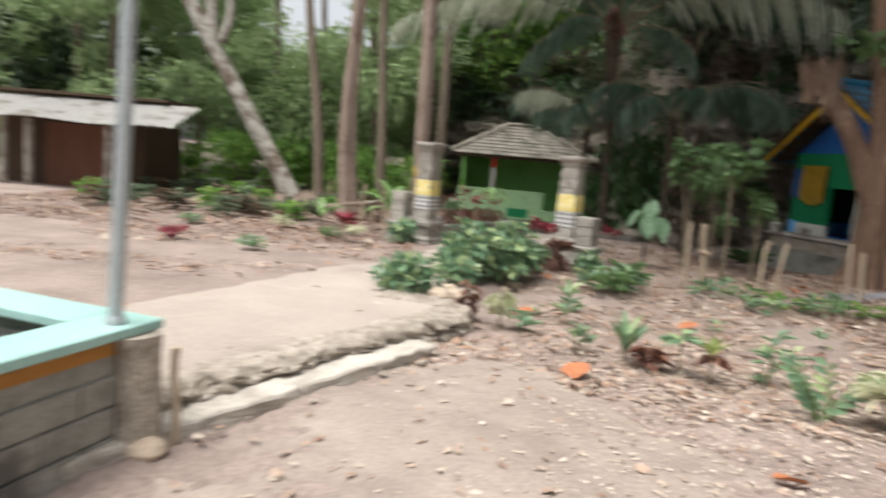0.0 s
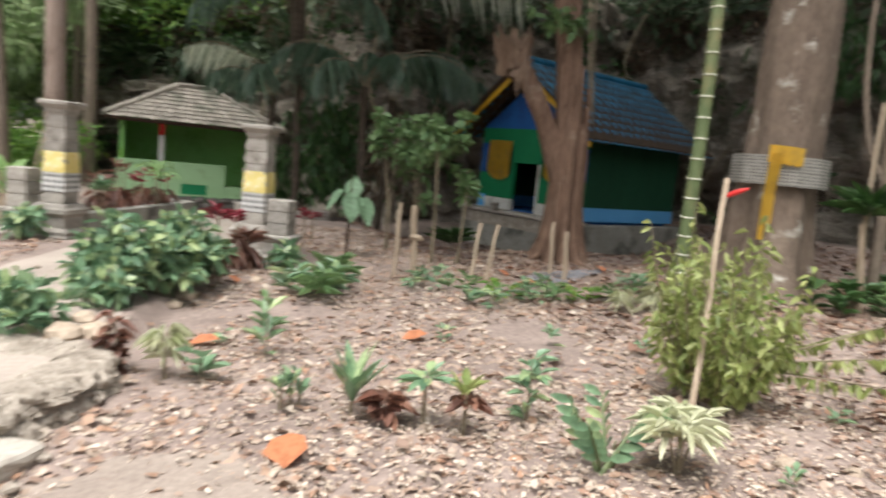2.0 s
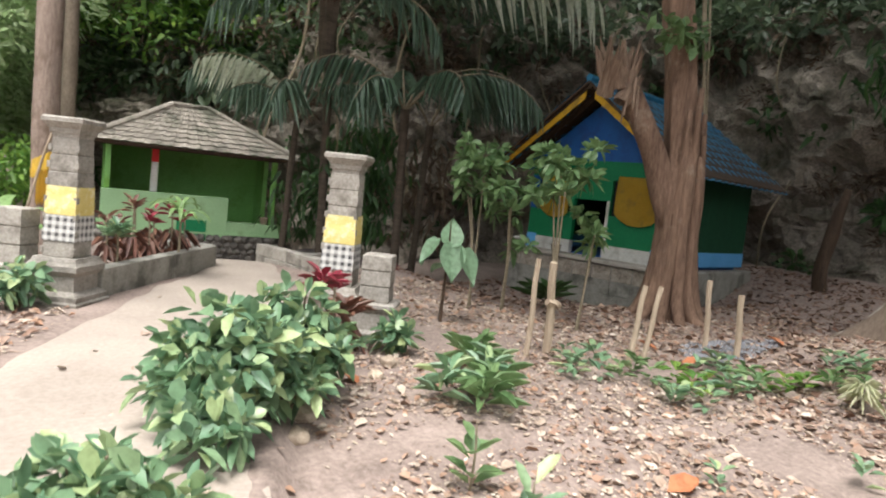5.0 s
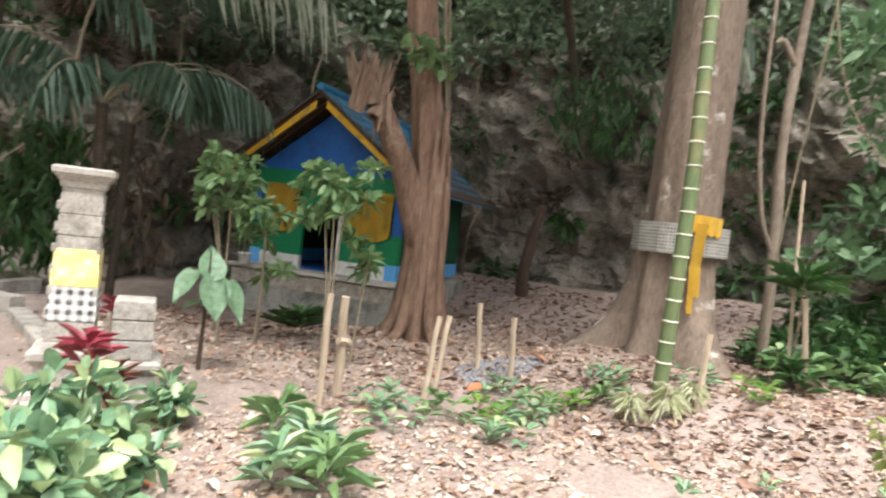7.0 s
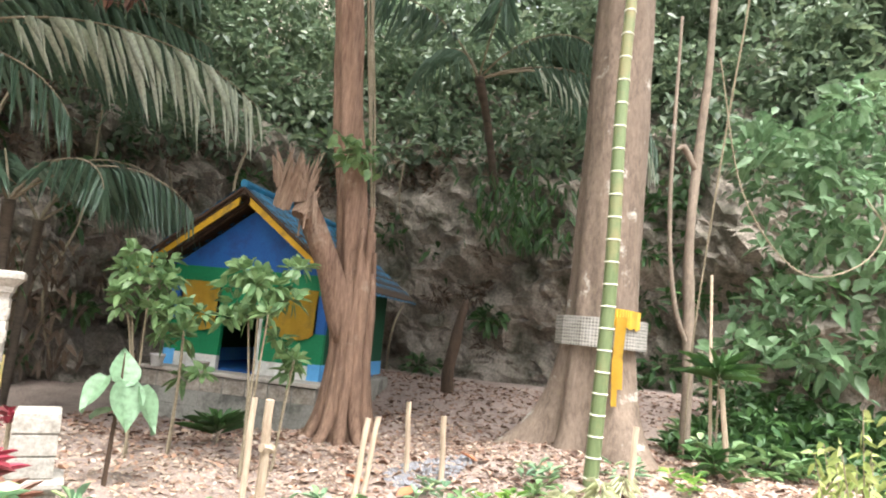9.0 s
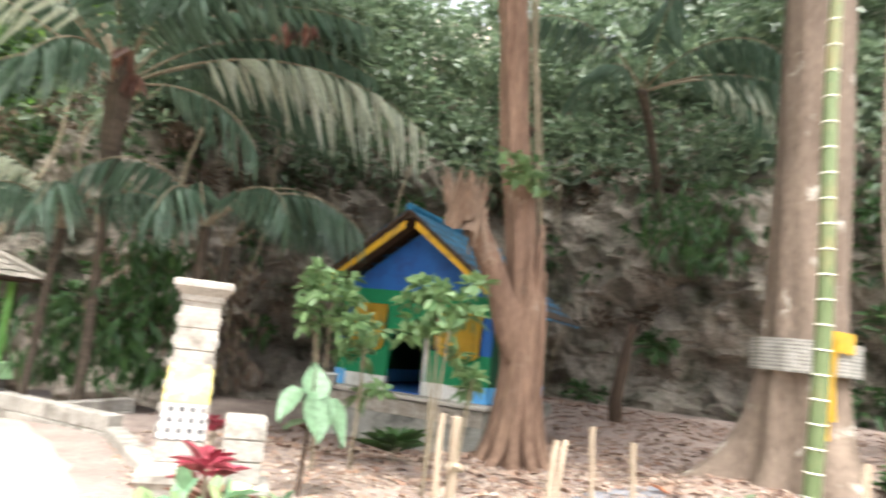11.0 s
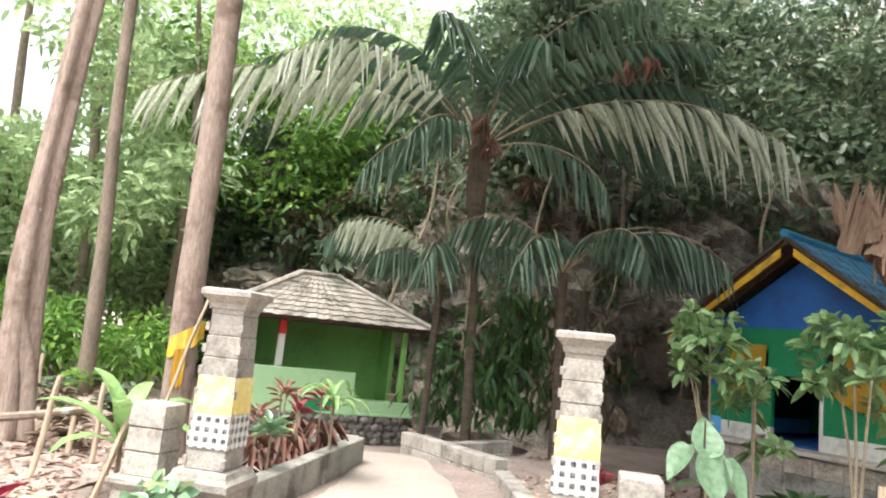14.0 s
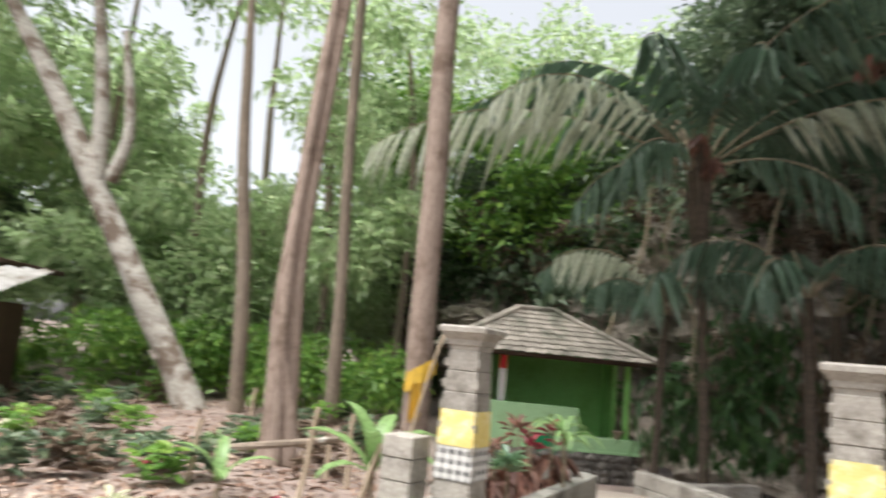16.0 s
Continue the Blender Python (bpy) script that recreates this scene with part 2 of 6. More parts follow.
L_SCRUB = leafy("grey green scrub leaves", [(0.065, 0.1, 0.06), (0.135, 0.185, 0.11), (0.095, 0.145, 0.085), (0.2, 0.255, 0.145)], glow=0.4)
L_DRY = leafy("dead brown foliage", [(0.12, 0.085, 0.06), (0.2, 0.15, 0.11), (0.09, 0.065, 0.05)], rough=0.9, glow=0.1, spec=0.1)


def poleng(name, black, white):
    """Checked cloth of two crossed stripes: white, grey where one falls, black where both do."""
    m, n, l, b = material(name)
    sep = n.new("ShaderNodeSeparateXYZ")
    l.new(n.new("ShaderNodeTexCoord").outputs["UV"], sep.inputs[0])
    tot = n.new("ShaderNodeMath")
    for k in range(2):
        fr, gt = n.new("ShaderNodeMath"), n.new("ShaderNodeMath")
        fr.operation, gt.operation, gt.inputs[1].default_value = "FRACT", "GREATER_THAN", 0.5
        l.new(sep.outputs[k], fr.inputs[0])
        l.new(fr.outputs[0], gt.inputs[0])
        l.new(gt.outputs[0], tot.inputs[k])
    half = n.new("ShaderNodeMath")
    half.operation, half.inputs[1].default_value = "MULTIPLY", 0.5
    l.new(tot.outputs[0], half.inputs[0])
    mid = tuple(0.62 * w + 0.38 * q for q, w in zip(black, white))
    c = n.new("ShaderNodeTexNoise")
    c.inputs["Scale"].default_value, c.inputs["Detail"].default_value = 9, 5
    col = ramp(n, l, half.outputs[0], [(0.0, white), (0.5, mid), (1.0, black)]).outputs[0]
    l.new(mix(n, l, col, (0.42, 0.4, 0.37), ramp(n, l, c.outputs[0], [(0.4, (0, 0, 0)), (0.8, (0.6, 0.6, 0.6))]).outputs[0]), b.inputs["Base Color"])
    b.inputs["Roughness"].default_value = 0.9
    return m


POLENG, POLENG_FINE = poleng("checked cloth", (0.04, 0.04, 0.045), (0.66, 0.65, 0.62)), poleng("fine checked cloth", (0.09, 0.085, 0.075), (0.33, 0.31, 0.27))

# ---- mesh helpers ----
rng = np.random.default_rng(7)


def thing(name, at, label, category, group="", kind="", turn=0.0):
    ob = new(name)
    ob.matrix_world = pose(*at, 0, 0, turn)
    ob.empty_display_size = 0.1
    return tagged(ob, label, category, group, kind)


def part(name, bm, mat, parent=None, label="", smooth=False):
    me = bpy.data.meshes.new(name)
    bm.normal_update()
    bm.to_mesh(me)
    bm.free()
    return part_mesh(name, me, mat, parent, label, smooth)


def part_mesh(name, me, mat, parent=None, label="", smooth=False):
    me.materials.append(mat)
    if smooth:
        me.polygons.foreach_set("use_smooth", np.ones(len(me.polygons), dtype=bool))
    ob = new(name, me)
    if parent is not None:
        ob.parent = parent
    if label:
        ob["label"] = label
    return ob


def raw(verts, faces):
    me = bpy.data.meshes.new("mesh")
    me.from_pydata([tuple(map(float, v)) for v in verts], [], faces)
    me.update()
    return me


def box(bm, x0, x1, y0, y1, z0, z1, bevel=0.0, m=None):
    geo = bmesh.ops.create_cube(bm, size=1.0)
    vs = geo["verts"]
    bmesh.ops.transform(bm, verts=vs, matrix=Matrix.Translation(((x0 + x1) / 2, (y0 + y1) / 2, (z0 + z1) / 2)) @ Matrix.Diagonal((x1 - x0, y1 - y0, z1 - z0, 1)))
    if m is not None:
        bmesh.ops.transform(bm, verts=vs, matrix=m)
    if bevel:
        es = list({e for v in vs for e in v.link_edges})
        bmesh.ops.bevel(bm, geom=es, offset=bevel, segments=1, affect="EDGES")
    return bm


def block(*a, **k):
    return box(bmesh.new(), *a, **k)


def frustum(bm, rings, square=True):
    """Stacked square rings (half width, z), capped."""
    loops = []
    for w, z in rings:
        loops.append([bm.verts.new((sx * w, sy * w, z)) for sx, sy in ((-1, -1), (1, -1), (1, 1), (-1, 1))])
    for a, b in zip(loops, loops[1:]):
        for i in range(4):
            bm.faces.new((a[i], a[(i + 1) % 4], b[(i + 1) % 4], b[i]))
    bm.faces.new(loops[0][::-1]), bm.faces.new(loops[-1])
    return bm


def spline(points, k):
    """Catmull-Rom through rows of numbers."""
    p = np.array(points, float)
    p = np.vstack([2 * p[0] - p[1], p, 2 * p[-1] - p[-2]])
    out = []
    for i in range(1, len(p) - 2):
        for s in np.linspace(0, 1, k, endpoint=False):
            a, b, c, d = p[i - 1:i + 3]
            out.append(0.5 * (2 * b + (c - a) * s + (2 * a - 5 * b + 4 * c - d) * s * s + (3 * b - a - 3 * c + d) * s ** 3))
    return np.array(out + [p[-2]])


def tube(path, sides=10, k=6, flute=0.0, lobes=5, rough=0.0, seed=0.0):
    """A limb: rows (x, y, z, radius), rounded through, with flutes and lumps."""
    c = spline(path, k)
    verts, faces = [], []
    ref = Vector((1, 0.01, 0))
    for i, (x, y, z, r) in enumerate(c):
        d = Vector(c[min(i + 1, len(c) - 1)][:3] - c[max(i - 1, 0)][:3]).normalized()
        a = (ref - d * ref.dot(d)).normalized()
        b = d.cross(a)
        for j in range(sides):
            t = 2 * math.pi * j / sides
            q = r * (1 + flute * math.cos(lobes * t + seed + 0.25 * z) + rough * noise.noise(Vector((math.cos(t) * 1.6 + seed, math.sin(t) * 1.6, z * 1.3))))
            verts.append(Vector((x, y, z)) + (a * math.cos(t) + b * math.sin(t)) * q)
    n = len(c)
    for i in range(n - 1):
        for j in range(sides):
            k2 = (j + 1) % sides
            faces.append((i * sides + j, i * sides + k2, (i + 1) * sides + k2, (i + 1) * sides + j))
    faces.append(tuple(range((n - 1) * sides, n * sides)))
    faces.append(tuple(range(sides))[::-1])
    return raw(verts, faces)


def blades(pos, along, side, length, width, droop=0.15, fold=0.12):
    """Leaves as meshes: arrays of base points, directions and side vectors. Six vertices a leaf."""
    pos, along, side = (np.asarray(v, float) for v in (pos, along, side))
    n = len(pos)
    along = along / np.linalg.norm(along, axis=1, keepdims=True)
    side = side - along * np.sum(side * along, axis=1, keepdims=True)
    side /= np.linalg.norm(side, axis=1, keepdims=True) + 1e-9
    up = np.cross(side, along)
    up *= np.where(up[:, 2:3] < 0, -1.0, 1.0)
    L, W = np.broadcast_to(length, (n,))[:, None], np.broadcast_to(width, (n,))[:, None]
    g = np.array((0, 0, -1.0))
    v = np.empty((n, 6, 3))
    v[:, 0] = pos
    v[:, 1] = pos + along * L * 0.35 + side * W * 0.5 + up * W * fold
    v[:, 2] = pos + along * L * 0.72 + side * W * 0.38 + up * W * fold + g * L * droop * 0.5
    v[:, 3] = pos + along * L + g * L * droop
    v[:, 4] = pos + along * L * 0.72 - side * W * 0.38 + up * W * fold + g * L * droop * 0.5
    v[:, 5] = pos + along * L * 0.35 - side * W * 0.5 + up * W * fold
    return v


def blade_mesh(v):
    n = len(v)
    me = bpy.data.meshes.new("leaves")
    me.vertices.add(n * 6)
    me.vertices.foreach_set("co", v.reshape(-1).astype(np.float32))
    base = np.arange(n)[:, None] * 6
    idx = np.hstack([base + np.array([[0, 3, 2, 1]]), base + np.array([[0, 5, 4, 3]])]).reshape(-1)
    me.loops.add(n * 8)
    me.loops.foreach_set("vertex_index", idx.astype(np.int32))
    me.polygons.add(n * 2)
    me.polygons.foreach_set("loop_start", (np.arange(n * 2) * 4).astype(np.int32))
    me.update(calc_edges=True)
    me.validate()
    return me


def unit(n, up=0.0):
    d = rng.normal(size=(n, 3))
    d /= np.linalg.norm(d, axis=1, keepdims=True)
    d[:, 2] += up
    return d / np.linalg.norm(d, axis=1, keepdims=True)


def clumps(centres, per, length, width, up=0.1, droop=0.25, shell=0.55):
    """Leaves in many uneven clumps: rows (x, y, z, radius)."""
    c = np.asarray(centres, float)
    i = np.repeat(np.arange(len(c)), per)
    n = len(i)
    d = unit(n, 0.15)
    r = c[i, 3:4] * (shell + (1 - shell) * rng.random((n, 1)) ** 0.6) * (0.7 + 0.5 * rng.random((n, 1)))
    pos = c[i, :3] + d * r * np.array((1, 1, 0.75))
    along = d * 0.7 + unit(n, up) * 0.8
    s = 0.65 + 0.7 * rng.random(n)
    return blades(pos, along, unit(n) * np.array((1, 1, 0.35)), length * s, width * s, droop)


def smooth01(a, b, x):
    t = np.clip((x - a) / (b - a), 0, 1)
    return t * t * (3 - 2 * t)


# ---- the ground ----
EDGE_A, EDGE_B = np.array((-1.22, 4.21)), np.array((0.36, 6.75))
EDGE_N = np.array((-(EDGE_B - EDGE_A)[1], (EDGE_B - EDGE_A)[0])) / np.linalg.norm(EDGE_B - EDGE_A)


def terrace(x, y):
    """Metres inside the upper yard from its broken edge (negative: the lower ground)."""
    d = (x - EDGE_A[0]) * EDGE_N[0] + (y - EDGE_A[1]) * EDGE_N[1]
    e = 0.25 - x + 0.35 * np.maximum(y - 7.0, 0)
    return np.minimum(d, np.where(y > 6.0, e, d))


def height(x, y):
    x, y = np.asarray(x, float), np.asarray(y, float)
    z = 0.16 * smooth01(-0.02, 0.05, terrace(x, y)) * smooth01(2.2, 3.0, y + 0 * x) * (1 - 0.55 * smooth01(7.5, 10.5, y))
    z = np.maximum(z, 0.08 * smooth01(7.5, 10.0, y))
    z = z + 0.3 * smooth01(5.0, 6.3, x) * (1 - smooth01(9.0, 10.6, y)) * smooth01(3.0, 6.0, y)
    z = z + 0.45 * smooth01(8.5, 14.0, x) - 0.32 * smooth01(12.2, 13.6, y) * smooth01(4.5, 6.0, x) * (1 - smooth01(10.0, 12.5, x))
    z = z - 0.6 * smooth01(15.5, 19.0, y) * smooth01(-0.8, 1.2, x) * (1 - smooth01(5.0, 8.0, x))
    z = z + 0.35 * smooth01(17.0, 26.0, y) * (1 - smooth01(-3.0, -0.5, x))
    return z + 0.018 * np.sin(1.7 * x + 0.8 * y) * np.sin(1.3 * y - 0.5 * x) + 0.01 * np.sin(4.1 * x) * np.sin(3.7 * y)


def gz(x, y):
    return float(height(x, y))


def ground_sheet():
    def axis(a, b, step):
        mid = np.arange(a, b, step)
        out = np.cumsum(0.2 * 1.32 ** np.arange(28))
        return np.concatenate([a - out[::-1], mid, mid[-1] + out])
    xs, ys = axis(-7, 11, 0.09), axis(1, 17, 0.09)
    X, Y = np.meshgrid(xs, ys)
    Z = height(X, Y) + 0.012 * rng.normal(size=X.shape) * (np.abs(X) < 12) * (terrace(X, Y) < 0)
    v = np.stack([X, Y, Z], -1).reshape(-1, 3)
    nx, ny = len(xs), len(ys)
    a = (np.arange(ny - 1)[:, None] * nx + np.arange(nx - 1)[None]).reshape(-1)
    f = np.stack([a, a + 1, a + nx + 1, a + nx], -1)
    ob = part_mesh("ground", raw(v, f.tolist()), SOIL, smooth=True)
    tagged(ob, "bare brown trodden earth strewn with leaf litter", "ground", kind="structure")


ground_sheet()


def path_ribbon():
    """The pale trodden path that runs from the yard through the gate to the shelter."""
    line = spline([(-2.6, 2.6, 1.4), (-1.7, 4.6, 1.3), (-0.9, 6.6, 1.15), (-0.35, 8.5, 0.95), (0.35, 10.6, 0.85), (1.1, 12.6, 0.8), (1.75, 14.6, 0.62), (1.9, 17.0, 0.6), (1.9, 19.3, 0.7)], 14)
    v, f, m = [], [], 9
    for i, (x, y, w) in enumerate(line):
        d = line[min(i + 1, len(line) - 1)][:2] - line[max(i - 1, 0)][:2]
        n2 = np.array((-d[1], d[0])) / np.linalg.norm(d)
        wl2 = w * (1 + 0.18 * noise.noise(Vector((i * 0.31, 3, 0))))
        wr2 = w * (1 + 0.18 * noise.noise(Vector((i * 0.31, 9, 0))))
        for s in np.linspace(-1, 1, m):
            px, py = np.array((x, y)) + n2 * (s * (wl2 if s > 0 else wr2))
            if y < 7.2:
                over = 0.1 - float(terrace(px, py))
                if over > 0:
                    px, py = px + EDGE_N[0] * over, py + EDGE_N[1] * over
            v.append((px, py, gz(px, py) + 0.014 - 0.02 * abs(s) ** 6))
    for i in range(len(line) - 1):
        for j in range(m - 1):
            f.append((i * m + j, i * m + j + 1, (i + 1) * m + j + 1, (i + 1) * m + j))
    tagged(part_mesh("path", raw(v, f), PATHM, smooth=True), "pale trodden earth and concrete path through the gate", "path", kind="structure")


path_ribbon()


def trodden_front():
    """Bare trodden earth in front of the bed."""
    line = spline([(0.4, -1.5, 2.6), (0.4, 1.0, 2.4), (0.7, 3.0, 2.0), (0.55, 4.4, 1.5), (0.55, 5.3, 0.95), (0.5, 5.9, 0.4)], 26)
    v, f, m = [], [], 61
    for i, (x, y, w) in enumerate(line):
        for s in np.linspace(-1, 1, m):
            e = w * (1 + 0.22 * noise.noise(Vector((i * 0.18, 20 + 2 * np.sign(s), 0))))
            px, py = x + s * e, y + 0.12 * noise.noise(Vector((s * 3, i * 0.14, 0)))
            over = 0.12 + float(terrace(px, py))
            if over > 0 and py > 2.0:
                px, py = px - EDGE_N[0] * over, py - EDGE_N[1] * over
            q = Vector((px * 2.2, py * 2.2, 0))
            rag = max(abs(s), smooth01(0.8, 1.0, i / (len(line) - 1))) + 0.4 * noise.noise(q) + 0.2 * noise.noise(q * 3.1)
            v.append((px, py, gz(px, py) + 0.024 - 0.075 * float(smooth01(0.55, 1.05, rag)) + 0.003 * noise.noise(q * 6)))
    for i in range(len(line) - 1):
        for j in range(m - 1):
            f.append((i * m + j, i * m + j + 1, (i + 1) * m + j + 1, (i + 1) * m + j))
    tagged(part_mesh("trodden_earth", raw(v, f), EARTHM, smooth=True), "smooth pale trodden earth before the bed", "ground", kind="structure")


trodden_front()


def lump(r, seed, squash=0.7, sub=2):
    bm = bmesh.new()
    bmesh.ops.create_icosphere(bm, subdivisions=sub, radius=r)
    for v in bm.verts:
        v.co *= 1 + 0.35 * noise.noise(v.co / r * 1.3 + Vector((seed, seed * 0.7, 0)))
        v.co.z *= squash
    return bm


def kerb():
    """Broken concrete edge of the upper yard, rough and undercut, with a cast step below it."""
    line = spline([(-1.75, 3.4), tuple(EDGE_A), tuple((EDGE_A + EDGE_B) / 2), (0.2, 6.48), (0.37, 6.78), (0.3, 7.02), (0.0, 7.2), (-0.4, 7.3)], 44)
    prof = [(0.1, -0.08), (0.09, 0.03), (0.045, 0.06), (0.075, 0.1), (0.07, 0.15), (0.035, 0.185), (-0.03, 0.192), (-0.14, 0.185), (-0.24, 0.17), (-0.3, 0.1)]
    prof = spline(prof, 4)
    v, f, m = [], [], len(prof)
    for i, p in enumerate(line):
        d = line[min(i + 1, len(line) - 1)] - line[max(i - 1, 0)]
        n2 = np.array((d[1], -d[0])) / np.linalg.norm(d)
        for j, (o, z) in enumerate(prof):
            q = Vector((p[0] * 7, p[1] * 7, z * 9 + o * 5))
            r = (0.06 * noise.noise(q) + 0.055 * noise.noise(q * 2.6) + 0.03 * noise.noise(q * 5.5) + 0.014 * noise.noise(q * 11)) * (1 if j < 26 else 0.3)
            w = p + n2 * (o + r)
            v.append((w[0], w[1], z + (0.026 * noise.noise(q * 1.4 + Vector((5, 1, 0))) + 0.014 * noise.noise(q * 5) + 0.007 * noise.noise(q * 12)) * (1 if j > 4 else 0)))
    for i in range(len(line) - 1):
        for j in range(m - 1):
            f.append((i * m + j, (i + 1) * m + j, (i + 1) * m + j + 1, i * m + j + 1))
    tagged(part_mesh("terrace_edge", raw(v, f), KERB), "broken rough concrete edge of the raised yard", "kerb", kind="structure")
    d = EDGE_B - EDGE_A
    st = thing("concrete_step", (EDGE_A[0], EDGE_A[1], 0), "worn pale concrete step below the yard edge", "step", kind="structure", turn=math.degrees(math.atan2(d[1], d[0])))
    for k in range(-1, 3):
        bm = block(k * 0.72, k * 0.72 + 0.712, -0.3, -0.02, -0.05, 0.085 + 0.006 * math.sin(k * 3), bevel=0.014)
        bmesh.ops.subdivide_edges(bm, edges=bm.edges[:], cuts=5, use_grid_fill=True)
        for v in bm.verts:
            v.co += Vector((0, 0.022, 0.012)) * noise.noise(v.co * 9 + Vector((k * 4, 0, 0))) + Vector((0.004, 0.008, 0.007)) * noise.noise(v.co * 34)
        part("slab", bm, STEPM, st)
    for k in range(9):
        s = (k * 0.618) % 1.0
        p = EDGE_A + d * s + np.array((0.5, -0.3)) * (0.14 + 0.05 * math.sin(k * 5)) if s > 0.72 else EDGE_A + d * s + np.array((0.84, -0.53)) * (0.36 + 0.04 * math.sin(k * 7))
        part("rubble", lump(0.02 + 0.035 * ((k * 3) % 5) / 5, k * 1.7, 0.6, 1), KERB, st).matrix_local = st.matrix_world.inverted() @ pose(p[0], p[1], 0.02, 0, 0, k * 40)


kerb()


# ---- cliff ----
def cliff():
    plan = spline([(19, -10), (17, -3), (15.6, 4), (15.2, 9), (14.6, 14), (13.2, 18.2), (9.5, 20.0), (6.6, 20.9), (5.4, 23.0), (3.4, 25.6), (0.8, 27.5), (-1.5, 31), (-3, 42)], 34)
    prof = [(-0.4, -0.5), (-0.1, 0.5), (0.15, 1.2), (-0.25, 2.4), (-0.55, 3.6), (-0.3, 4.8), (0.3, 6.0), (1.1, 7.2), (2.2, 8.6), (3.8, 10.2), (6.0, 12), (9, 14), (14, 17)]
    prof = spline(prof, 9)
    v, f = [], []
    m = len(prof)
    for i, p in enumerate(plan):
        d = plan[min(i + 1, len(plan) - 1)] - plan[max(i - 1, 0)]
        n2 = np.array((d[1], -d[0])) / np.linalg.norm(d)
        low = 0.62 if p[1] > 24 else 1.0
        for o, z in prof:
            q = Vector((p[0] * 0.5, p[1] * 0.5, z * 0.6))
            k = 0.9 * noise.noise(q) + 0.45 * noise.noise(q * 2.7) + 0.28 * noise.noise(q * 6.5) + 0.16 * noise.noise(q * 14)
            w = p + n2 * (o + k)
            v.append((w[0], w[1], z * low + 0.25 * noise.noise(q * 3 + Vector((9, 0, 0)))))
    for i in range(len(plan) - 1):
        for j in range(m - 1):
            f.append((i * m + j, (i + 1) * m + j, (i + 1) * m + j + 1, i * m + j + 1))
    tagged(part_mesh("cliff", raw(v, f), ROCK), "dark weathered limestone cliff with moss and roots", "cliff", kind="structure")
    return plan


CLIFF = cliff()


# ---- gate pillars ----
def cloth_wrap(w0, w1, z0, z1, cell):
    """Cloth wound round a square shaft, proud of it, with checks laid by size."""
    bm = bmesh.new()
    uv = bm.loops.layers.uv.new("uv")
    n = 4
    for s in range(4):
        R = Matrix.Rotation(s * math.pi / 2, 3, "Z")
        rows = []
        for r in range(4):
            t = r / 3
            w, z = w0 + (w1 - w0) * t + 0.008 + 0.003 * math.sin(s * 3 + r * 2), z0 + (z1 - z0) * t
            rows.append([(bm.verts.new(R @ Vector((-w + 2 * w * k / n, -w - 0.002 * math.sin(k * 2 + s), z))), ((-w + 2 * w * k / n) + s * 2 * w0, z)) for k in range(n + 1)])
        for a, b in zip(rows, rows[1:]):
            for k in range(n):
                quad = (a[k], a[k + 1], b[k + 1], b[k])
                fc = bm.faces.new([q[0] for q in quad])
                for lp, q in zip(fc.loops, quad):
                    lp[uv].uv = (q[1][0] / cell, q[1][1] / cell)
    return bm


def gate_pillar(x, y, top, turn):
    g = gz(x, y) - 0.03
    h = top - g
    p = thing("gate_pillar", (x, y, g), "grey stone gate pillar wrapped in yellow and checked cloth", "pillar", "pair of gate pillars", turn=turn)
    part("plinth", frustum(bmesh.new(), [(0.285, 0), (0.285, 0.06), (0.262, 0.075), (0.262, 0.12), (0.228, 0.145), (0.2, 0.165), (0.196, 0.3), (0.215, 0.325), (0.24, 0.35), (0.242, 0.4), (0.215, 0.43), (0.2, 0.47)]), STONE, p)
    z0, z1 = 0.47, h - 0.19
    k = 7
    for i in range(k):
        a, b = z0 + (z1 - z0) * i / k, z0 + (z1 - z0) * (i + 1) / k
        wa, wb = 0.15 - 0.022 * i / k, 0.15 - 0.022 * (i + 1) / k
        j = 0.004 * math.sin(i * 5.1 + x)
        part("stone_block", frustum(bmesh.new(), [(wa - 0.006 + j, a), (wa + j, a + 0.008), (wb + j, b - 0.008), (wb - 0.006 + j, b - 0.001)]), STONE, p)
        # narrow corner quoins cut into each course
        bm = bmesh.new()
        for sx in (-1, 1):
            box(bm, sx * wa - 0.022, sx * wa + 0.012, -wa - 0.008, -wa + 0.04, a + 0.03, a + 0.09, 0.004)
        part("quoin", bm, STONE, p)
    part("capital", frustum(bmesh.new(), [(0.124, z1), (0.13, z1 + 0.035), (0.142, z1 + 0.04), (0.148, z1 + 0.08), (0.165, z1 + 0.1), (0.188, z1 + 0.13), (0.196, z1 + 0.135), (0.198, z1 + 0.17), (0.18, z1 + 0.185)]), STONE, p)
    def wd(z):
        return 0.15 - 0.022 * (z - z0) / (z1 - z0)
    ya, yb = 0.905 - g, 1.17 - g
    part("yellow_cloth", cloth_wrap(wd(ya), wd(yb), ya, yb, 1), YPALE, p, "faded yellow cloth")
    part("checked_cloth", cloth_wrap(wd(0.62), wd(ya - 0.004), 0.62, ya - 0.004, 0.07), POLENG, p, "black and white checked cloth")
    return p


gate_pillar(1.94, 11.2, 1.75, -33)
gate_pillar(-0.35, 12.4, 1.81, -31)


